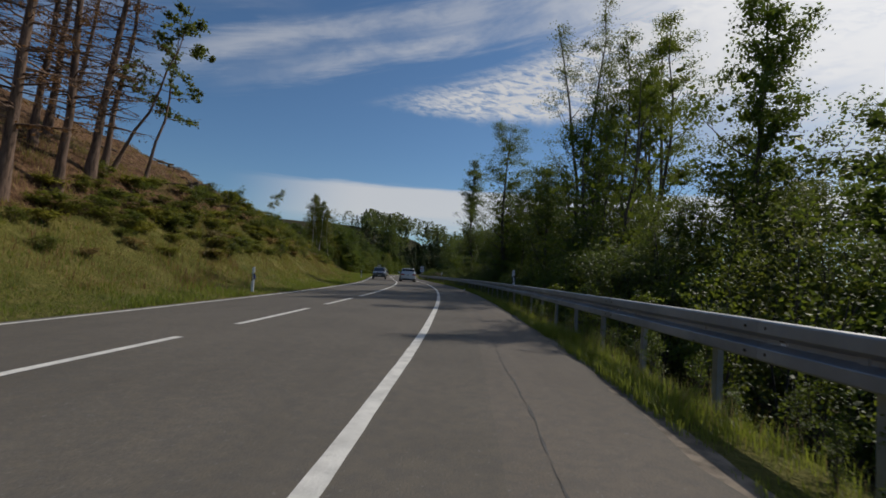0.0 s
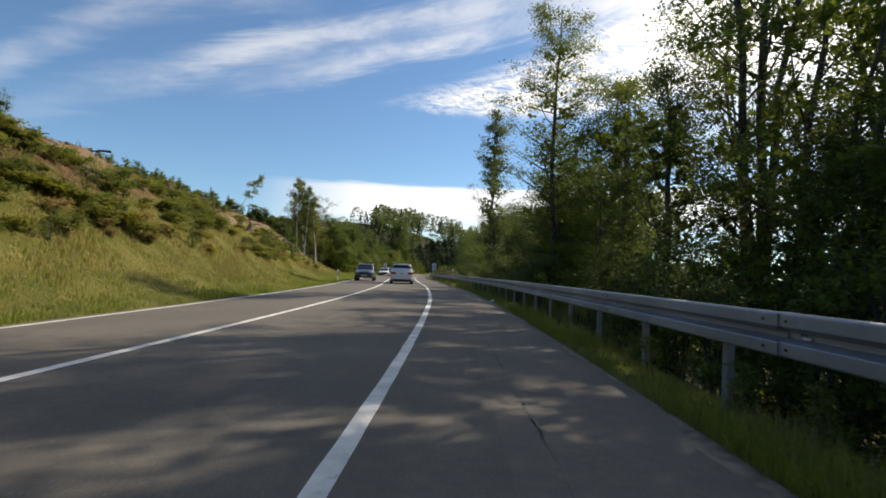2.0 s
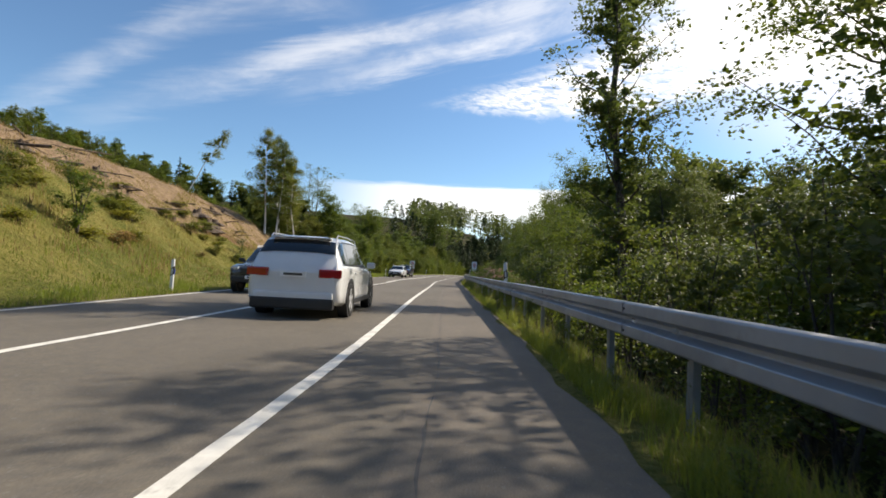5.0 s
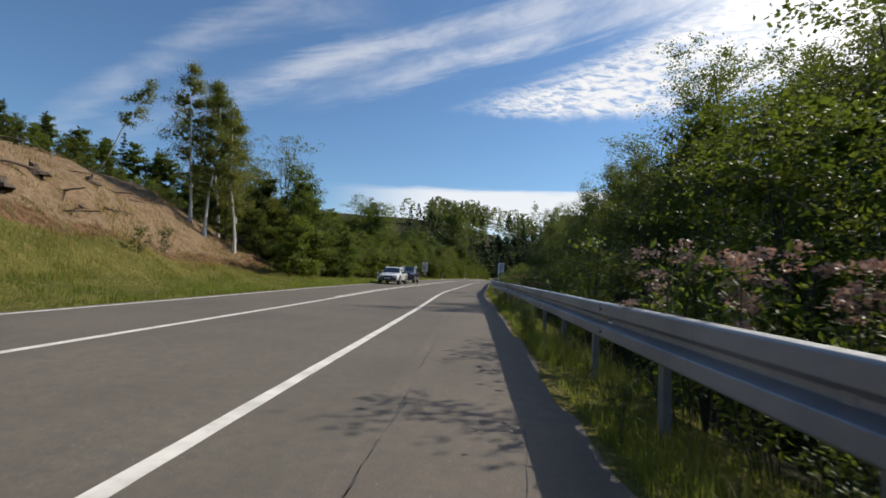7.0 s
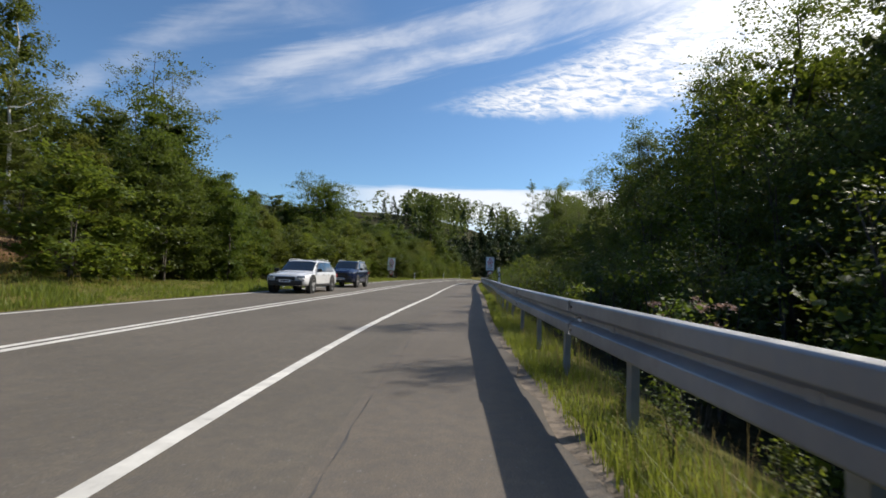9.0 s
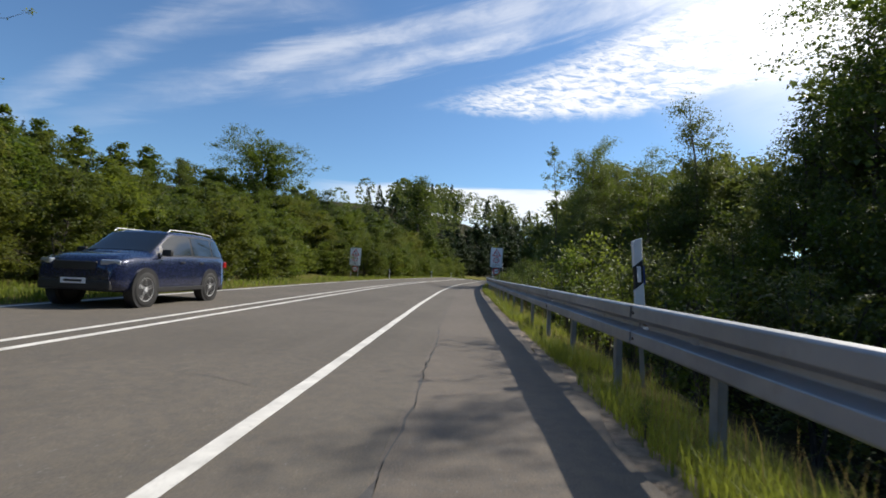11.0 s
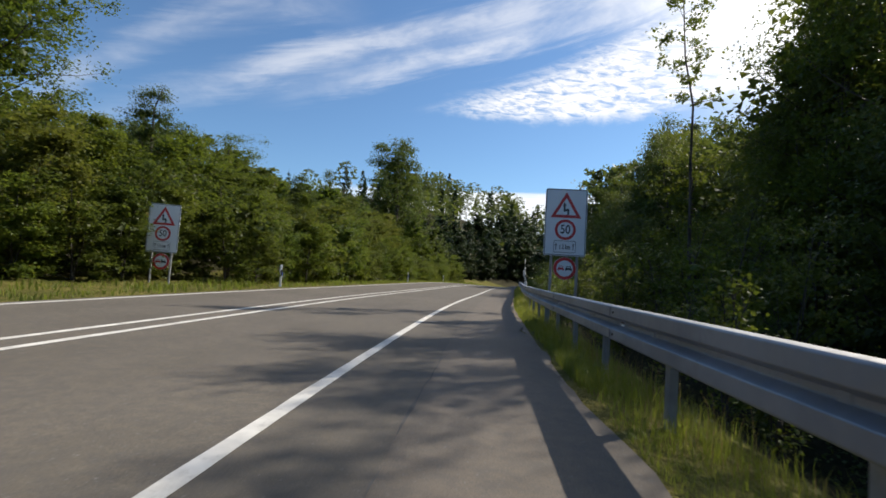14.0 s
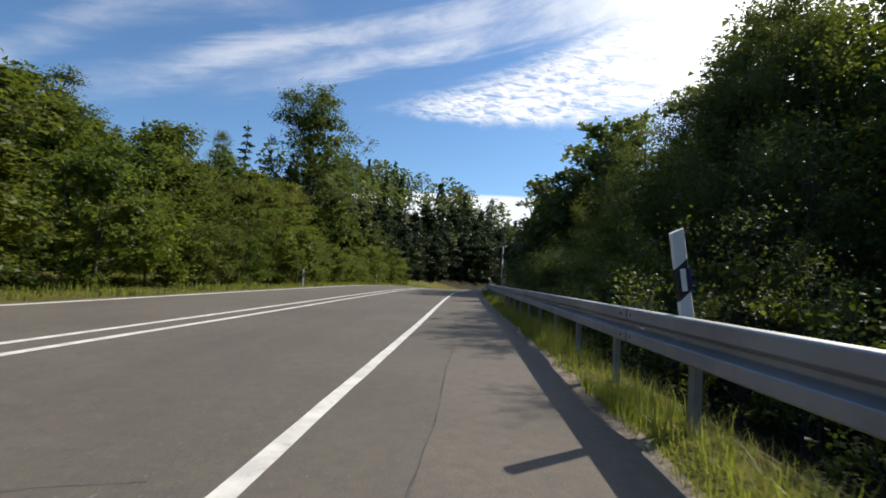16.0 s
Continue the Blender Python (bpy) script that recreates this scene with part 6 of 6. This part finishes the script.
def make_sign():
    """Board with warning triangle, speed limit and distance, a second round sign below it; faces -y, origin on the ground."""
    thing = tagged(new("road_sign", None), "white board with bend warning and limit above round overtaking ban", "road sign")
    w, h, z0 = 1.10, 1.80, 1.74
    cz = z0 + h / 2
    board = flat("board", rounded(0, cz, w, h, 0.06), 0.0, MAT["sign_white"], thing, "white board with black border", 0.012)
    back = flat("back_plate", rounded(0, cz, w - 0.01, h - 0.01, 0.06), 0.0125, MAT["sign_back"], thing, "grey metal back", 0.006)
    frame_outline("border", 0, cz, w - 0.03, h - 0.03, 0.05, 0.018, -0.003, MAT["sign_black"], board)
    # triangle
    tz, side = z0 + 1.02, 0.80
    hh = side * math.sqrt(3) / 2

    def tri(s, dz=0.0):
        q = s * math.sqrt(3) / 2
        mid = tz + hh / 3 + dz
        return [(-s / 2, mid - q / 3), (s / 2, mid - q / 3), (0, mid + 2 * q / 3)]
    flat("warning_triangle", tri(side), -0.0035, MAT["sign_red"], board, "red warning triangle")
    flat("triangle_field", tri(side - 0.27), -0.0065, MAT["sign_white"], board)
    zz = tz + hh / 3
    flat("bend_symbol", [(0.030, zz - 0.15), (0.080, zz - 0.15), (0.085, zz - 0.02), (0.045, zz + 0.025), (-0.020, zz - 0.005), (-0.022, zz + 0.09), (0.000, zz + 0.10), (-0.052, zz + 0.19), (-0.095, zz + 0.08), (-0.072, zz + 0.085), (-0.070, zz - 0.05), (-0.040, zz - 0.075), (0.030, zz - 0.04)], -0.0095, MAT["sign_black"], board, "black double bend arrow")
    # speed limit
    sz_ = z0 + 0.70
    flat("limit_field", disc(0, sz_, 0.275), -0.0035, MAT["sign_white"], board)
    disc_ring("limit_ring", 0, -0.0065, sz_, 0.275, 0.205, MAT["sign_red"], board, "red speed limit ring")
    lettering("limit_number", "50", 0.335, 0, -0.008, sz_, MAT["sign_black"], board, 0.80)
    # distance plate
    pz = z0 + 0.245
    frame_outline("plate_border", 0, pz, 0.58, 0.32, 0.03, 0.012, -0.0035, MAT["sign_black"], board)
    lettering("distance_text", "1.2 km", 0.175, 0, -0.005, pz - 0.01, MAT["sign_black"], board, 0.62)
    for s in (-1, 1):
        x = s * 0.225
        flat("arrow", [(x - 0.010, pz - 0.09), (x + 0.010, pz - 0.09), (x + 0.010, pz + 0.04), (x + 0.034, pz + 0.03), (x, pz + 0.095), (x - 0.034, pz + 0.03), (x - 0.010, pz + 0.04)], -0.0045, MAT["sign_black"], board)
    # round sign below
    rz = z0 - 0.335
    plate = flat("round_plate", disc(0.03, rz, 0.30), 0.0, MAT["sign_white"], thing, "round no-overtaking sign", 0.010)
    disc_ring("ban_ring", 0.03, -0.003, rz, 0.295, 0.215, MAT["sign_red"], plate, "red ring")
    for x, mat in ((-0.07, "sign_red"), (0.13, "sign_black")):
        side = [(0.085, -0.062), (0.085, 0.0), (0.066, 0.022), (0.050, 0.068)]
        car = [(x + a, rz + b) for a, b in [(0.052, -0.036), (0.052, -0.062)] + side] + [(x - a, rz + b) for a, b in side[::-1] + [(0.052, -0.062), (0.052, -0.036)]]
        flat("car_symbol", car, -0.0035, MAT[mat], plate)
        flat("car_window", [(x - 0.048, rz + 0.022), (x + 0.048, rz + 0.022), (x + 0.038, rz + 0.054), (x - 0.038, rz + 0.054)], -0.0055, MAT["sign_white"], plate)
    for x in (-0.33, 0.35):
        bm = bmesh.new()
        bmesh.ops.create_cone(bm, cap_ends=True, segments=14, radius1=0.038, radius2=0.038, depth=z0 + h - 0.1 + 0.9, matrix=Matrix.Translation((x, 0.062, (z0 + h - 0.1 - 0.9) / 2)))
        part("sign_post", bm, MAT["zinc_post"], thing, "galvanised steel tube post")
        for z in (z0 + 0.35, z0 + h - 0.35):
            bm = bmesh.new()
            box(bm, x, 0.045, z, 0.12, 0.06, 0.045)
            part("clamp", bm, MAT["zinc_post"], thing)
    return thing


def build_signs():
    sign = make_sign()
    sign.matrix_basis = pose(-5.60, 156.4, 0.0, 0, 0.8, 0)
    tagged(sign, group="twin road signs")
    m = pose(-19.75, 160.0, -0.30, 0, 1.5, 14)
    tagged(copy_thing(sign, m), group="twin road signs")
    # slender post with small plates further on
    thing = tagged(new("marker_sign", None), "slender grey post with small plates beside the road", "road sign")
    bm = bmesh.new()
    bmesh.ops.create_cone(bm, cap_ends=True, segments=10, radius1=0.035, radius2=0.035, depth=3.8, matrix=Matrix.Translation((0, 0, 1.3)))
    part("sign_post", bm, MAT["zinc_post"], thing)
    for z, w, h in ((3.0, 0.10, 0.42), (2.3, 0.16, 0.30)):
        bm = bmesh.new()
        box(bm, 0, -0.04, z, w, 0.012, h)
        part("plate", bm, MAT["white_plastic"], thing)
    thing.matrix_basis = pose(-4.55, 192.0, -0.1, 0, 0, 70)


# ------------------------------------------------------------------ cars
def make_car(name, label, paint, length, width, height, belt, hood, back, clad, rails):
    """A car that looks along +y; origin on the road under its middle. back: slope of the tail in metres."""
    car = tagged(new(name, None), label, "car")
    L, W, H = length / 2, width / 2, height

    low = 0.29 if clad else 0.24
    # stations along y: half width, underside, waist, top and half width of the top
    yc, yh, yr, yt = L * 0.50, L * 0.16, -L + 0.10 + back, -L + 0.10
    wt = W * 0.76
    zt = H
    stations = [
        (-L, W * 0.84, low + 0.16, belt - 0.26, belt - 0.16, W * 0.80), (-L + 0.04, W * 0.90, low + 0.10, belt - 0.10, belt - 0.02, W * 0.84), (yt, W * 0.945, low + 0.05, belt - 0.01, belt + 0.05, W * 0.84),
        ((2 * yt + yr) / 3, W * 0.97, low + 0.02, belt + 0.01, belt + (H - belt) * 0.52, W * 0.80), (yr - 0.05, W * 0.985, low, belt + 0.01, H - 0.07, wt * 0.99), (yr + 0.12, W * 0.995, low - 0.02, belt + 0.005, H - 0.02, wt),
        ((yr + yh) / 2, W, low - 0.02, belt, H, wt * 1.02), (yh - 0.15, W, low - 0.02, belt - 0.01, H - 0.025, wt), (yh, W, low - 0.02, belt - 0.015, H - 0.07, wt * 0.99), (yc - 0.08, W * 0.995, low - 0.02, belt - 0.03, hood + 0.085, W * 0.83), (yc + 0.06, W * 0.995, low - 0.01, belt - 0.05, hood + 0.025, W * 0.84),
        (L * 0.72, W * 0.98, low, hood - 0.075, hood - 0.005, W * 0.80), (L * 0.88, W * 0.95, low + 0.03, hood - 0.13, hood - 0.055, W * 0.74), (L - 0.10, W * 0.89, low + 0.06, hood - 0.19, hood - 0.12, W * 0.70), (L - 0.02, W * 0.82, low + 0.10, hood - 0.28, hood - 0.22, W * 0.66), (L, W * 0.76, low + 0.15, hood - 0.36, hood - 0.31, W * 0.62)]

    def shell(y):
        """Half cross-section of the body at y, from the keel up to the middle of the roof."""
        a = [float(np.interp(y, [q[0] for q in stations], [q[k] for q in stations])) for k in range(1, 6)]
        w, zl, zm, zr, wr = a
        return np.array([(0, zl), (w * 0.90, zl), (w * 0.985, zl + 0.08), (w, zl + 0.22), (w * 0.992, zl + (zm - zl) * 0.62), (w * 0.985, zm - 0.07), (w * 0.945, zm), (wr + (w * 0.945 - wr) * 0.5, (zm + zr - 0.06) / 2 + 0.02), (wr, zr - 0.06), (wr * 0.93, zr - 0.015), (wr * 0.55, zr + 0.008), (0, zr + 0.014)])

    bm = bmesh.new()
    rows = []
    for y in sorted(set([q[0] for q in stations] + list(np.linspace(-L + 0.2, L - 0.2, 26)))):
        half = shell(y)
        rows.append([bm.verts.new((x, y, z)) for x, z in half] + [bm.verts.new((-x, y, z)) for x, z in half[-2:0:-1]])
    n = len(rows[0])
    for a, b in zip(rows, rows[1:]):
        for k in range(n):
            bm.faces.new((a[k], a[(k + 1) % n], b[(k + 1) % n], b[k])).smooth = True
    bm.faces.new(rows[0][::-1])
    bm.faces.new(rows[-1])
    bmesh.ops.recalc_face_normals(bm, faces=bm.faces)
    part("body", bm, MAT[paint], car)

    def pane(name, y0, y1, k0, k1, sides, mat, label="", lift=0.006, ny=7, nk=6):
        """A panel that follows the shell between two places along y and two heights of the section."""
        bm = bmesh.new()
        grid = []
        for y in np.linspace(y0, y1, ny):
            half = shell(y)
            ks = np.linspace(k0, k1, nk)
            row = [(float(np.interp(k, range(len(half)), half[:, 0])), float(np.interp(k, range(len(half)), half[:, 1]))) for k in ks]
            if sides == 0:
                row = row + [(-x, z) for x, z in row[::-1][1:]]
            grid.append([bm.verts.new((x * (sides if sides else 1) + (lift * sides), y + (lift * 1.2 if sides == 0 and y > 0 else -lift * 1.2 if sides == 0 else 0), z + (lift if sides == 0 else lift * 0.3))) for x, z in row])
        for a, b in zip(grid, grid[1:]):
            for k in range(len(a) - 1):
                bm.faces.new((a[k], a[k + 1], b[k + 1], b[k])).smooth = True
        bmesh.ops.recalc_face_normals(bm, faces=bm.faces)
        return part(name, bm, MAT[mat], car, label)

    yb = (yr + yc) / 2 - 0.12
    for sd in (-1, 1):
        pane("window_band", yr - back * 0.35, yc - 0.16, 6.05, 7.93, sd, "sign_black", "black window surround", 0.003, 16, 5)
        for y0, y1 in ((yr - back * 0.25, yr + 0.32), (yr + 0.37, yb - 0.035), (yb + 0.035, yh + 0.30)):
            pane("side_window", y0, y1, 6.18, 7.80, sd, "car_glass", "dark tinted side window", 0.007, 9, 5)
        for y0 in (yr + 0.30, yb, yc - 0.10):
            pane("door_gap", y0 - 0.006, y0 + 0.006, 2.6, 6.0, sd, "sign_black", "", 0.003, 2, 8)
    pane("windscreen", yh + 0.02, yc - 0.05, 8.25, 11, 0, "car_glass", "dark windscreen", 0.006)
    pane("rear_window", yt + 0.10, yr - 0.10, 8.35, 11, 0, "car_glass", "dark rear window", 0.008)
    yt0, yt1 = yr, yh
    # wheels
    rw = 0.36 if clad else 0.35
    for s in (-1, 1):
        for y in (L * 0.62, -L * 0.58):
            bm = bmesh.new()
            bmesh.ops.create_cone(bm, cap_ends=True, segments=36, radius1=rw + 0.075, radius2=rw + 0.075, depth=0.20, matrix=Matrix.Translation((s * (W - 0.096), y, rw + 0.02)) @ Matrix.Rotation(math.pi / 2, 4, "Y"))
            part("wheel_arch", bm, MAT["black_plastic"], car, "dark wheel arch")
            bm = bmesh.new()
            prof = [(-0.11, rw - 0.11), (-0.115, rw - 0.03), (-0.095, rw), (0.095, rw), (0.115, rw - 0.03), (0.11, rw - 0.11)]
            rows = []
            for k in range(32):
                a = 2 * math.pi * k / 32
                rows.append([bm.verts.new((px, pr * math.cos(a), pr * math.sin(a))) for px, pr in prof])
            for k in range(32):
                a, b = rows[k], rows[(k + 1) % 32]
                for i in range(len(prof) - 1):
                    bm.faces.new((a[i], a[i + 1], b[i + 1], b[i])).smooth = True
            bmesh.ops.recalc_face_normals(bm, faces=bm.faces)
            wheel = part("tyre", bm, MAT["rubber"], car, "black rubber tyre")
            wheel.matrix_basis = pose(s * (W - 0.095), y, rw, 0, 0, 0 if s > 0 else 180)
            bm = bmesh.new()
            bmesh.ops.create_cone(bm, cap_ends=True, segments=28, radius1=rw - 0.10, radius2=rw - 0.10, depth=0.02, matrix=Matrix.Translation((0.045, 0, 0)) @ Matrix.Rotation(math.pi / 2, 4, "Y"))
            part("wheel_disc", bm, MAT["black_plastic"], wheel)
            bm = bmesh.new()
            for k in range(5):
                box(bm, 0.088, (rw - 0.10) * 0.52, 0, 0.022, (rw - 0.10) * 0.95, 0.085, Matrix.Rotation(2 * math.pi * k / 5 + 0.3, 4, "X"))
            bmesh.ops.create_cone(bm, cap_ends=True, segments=16, radius1=0.06, radius2=0.05, depth=0.03, matrix=Matrix.Translation((0.09, 0, 0)) @ Matrix.Rotation(math.pi / 2, 4, "Y"))
            r_out, r_in = rw - 0.095, rw - 0.125
            ra = [[bm.verts.new((0.10, r * math.cos(t), r * math.sin(t))) for t in np.linspace(0, 2 * math.pi, 28, endpoint=False)] for r in (r_out, r_in)]
            for i in range(28):
                bm.faces.new((ra[0][i], ra[0][(i + 1) % 28], ra[1][(i + 1) % 28], ra[1][i]))
            part("rim", bm, MAT["alloy"], wheel, "silver alloy rim")
    # trim
    def trim(name, cx, cy, cz, dx, dy, dz, mat, label="", bev=0.012, rot=0.0):
        bm = bmesh.new()
        box(bm, 0, 0, 0, dx, dy, dz)
        if bev:
            bevel(bm, min(bev, min(dx, dy, dz) * 0.4), 2)
        ob = part(name, bm, MAT[mat], car, label)
        ob.matrix_basis = pose(cx, cy, cz, 0, 0, rot)
    for s in (-1, 1):
        trim("headlight", s * W * 0.70, L - 0.12, hood - 0.20, 0.34, 0.16, 0.11, "lamp_glass", "clear headlight", 0.035, -s * 24)
        trim("tail_light", s * W * 0.74, -L + 0.045, belt - 0.15, 0.44, 0.12, 0.17, "lamp_red", "red tail light", 0.03, s * 14)
        trim("mirror", s * (W + 0.07), L * 0.36, belt + 0.07, 0.22, 0.11, 0.15, "black_plastic" if clad else paint, "", 0.04)
        for y in (L * 0.02, -L * 0.36):
            trim("door_handle", s * (W + 0.004), y, belt - 0.13, 0.03, 0.18, 0.032, paint if not clad else "black_plastic")
        trim("sill", s * (W - 0.03), 0.03, low + 0.06, 0.09, L * 0.95, 0.10, "black_plastic", "black sill")
        if rails:
            V, F = tube(np.array([(s * wt * 0.93, yt0 + 0.05, zt - 0.04), (s * wt * 0.93, yt0 + 0.16, zt + 0.025), (s * wt * 0.94, (yt0 + yt1) / 2, zt + 0.04), (s * wt * 0.93, yt1 - 0.16, zt + 0.02), (s * wt * 0.92, yt1 - 0.04, zt - 0.05)]), (0.014,) * 5, 6)
            part("roof_rail", from_arrays("roof_rail", V, F, MAT["alloy"], True), None, car, "silver roof rail")
    trim("grille", 0, L - 0.015, hood - 0.27, W * 0.95, 0.06, 0.16, "black_plastic", "black grille", 0.03)
    trim("front_bumper", 0, L - 0.04, low + 0.16, W * 1.62, 0.12, 0.20, "black_plastic" if clad else paint, "", 0.05)
    trim("rear_bumper", 0, -L + 0.03, low + 0.17, W * 1.66, 0.14, 0.22, "black_plastic" if clad else paint, "", 0.05)
    trim("rear_valance", 0, -L + 0.02, low + 0.05, W * 1.70, 0.17, 0.22, "black_plastic", "black lower bumper", 0.04)
    trim("front_plate", 0, L + 0.027, low + 0.24, 0.50, 0.012, 0.11, "sign_white", "number plate with blank bar", 0.0)
    trim("plate_bar", 0, L + 0.035, low + 0.24, 0.36, 0.006, 0.045, "sign_black", "", 0.0)
    trim("rear_plate", 0, -L - 0.012, belt - 0.18, 0.50, 0.05, 0.11, "sign_white", "number plate with blank bar", 0.0)
    trim("plate_bar", 0, -L - 0.040, belt - 0.18, 0.36, 0.006, 0.045, "sign_black", "", 0.0)
    trim("spoiler", 0, yt0 - 0.06, zt - 0.055, wt * 1.66, 0.24, 0.03, paint, "", 0.01)
    return car


def build_cars():
    def stand(car, u, y, turned):
        m = pose(float(edge(y)) + u, y, float(road_z(u, y)), 0, 0, heading(y) + turned)
        car.matrix_basis = m

    stand(make_car("estate_suv", "white sport utility car on the asphalt lane", "car_white", 4.66, 1.89, 1.64, 1.03, 1.02, 0.42, False, True), -1.80, 62.4, 0)
    stand(make_car("off_road_car", "grey sport utility car on the oncoming lane", "car_grey", 4.55, 1.86, 1.66, 1.04, 1.02, 0.40, True, True), -5.35, 69.0, 180)
    stand(make_car("estate_car", "white estate car on the oncoming lane", "car_white", 4.75, 1.84, 1.48, 0.93, 0.90, 0.62, True, True), -5.95, 113.4, 180)
    stand(make_car("compact_suv", "dark blue sport utility car on the oncoming lane", "car_blue", 4.34, 1.80, 1.68, 1.08, 1.10, 0.30, True, True), -6.15, 122.6, 180)


MAT["blue_plastic"] = simple("blue_reflector", (0.02, 0.05, 0.30), 0.3, vary=0.1)
MAT["rubber"] = simple("tyre_rubber", (0.022, 0.022, 0.022), 0.8, vary=0.2)
MAT["alloy"] = simple("alloy", (0.66, 0.67, 0.68), 0.35, 0.25, 0.05)
MAT["car_glass"] = simple("tinted_glass", (0.012, 0.015, 0.018), 0.06, vary=0.1, coat=0.5)
MAT["car_white"] = simple("white_paint", (0.72, 0.73, 0.74), 0.22, vary=0.02, coat=0.8)
MAT["car_grey"] = simple("grey_paint", (0.10, 0.105, 0.115), 0.25, 0.3, 0.05, coat=0.8)
MAT["car_blue"] = simple("blue_paint", (0.012, 0.019, 0.058), 0.24, 0.3, 0.05, coat=0.8)
MAT["lamp_glass"] = simple("headlight_glass", (0.34, 0.37, 0.40), 0.08, 0.3, 0.05, coat=0.8)
MAT["lamp_red"] = simple("tail_light_glass", (0.35, 0.012, 0.012), 0.12, vary=0.1, coat=0.8)

def build_litter():
    """A crumpled white paper cup on the edge of the shoulder."""
    rng = np.random.default_rng(21)
    bm = bmesh.new()
    bmesh.ops.create_cone(bm, cap_ends=True, segments=12, radius1=0.036, radius2=0.048, depth=0.13, matrix=Matrix.Rotation(radians(78), 4, "X"))
    for v in bm.verts:
        v.co += Vector(rng.normal(0, 0.008, 3))
    me = bpy.data.meshes.new("paper_cup")
    bm.to_mesh(me)
    bm.free()
    me.materials.append(MAT["white_plastic"])
    cup = tagged(new("paper_cup", me), "crumpled white paper cup lying on the shoulder", "litter")
    cup.matrix_basis = pose(2.04, 39.2, 0.045, 0, 0, 30)


build_litter()
build_delineators()
build_signs()
build_cars()
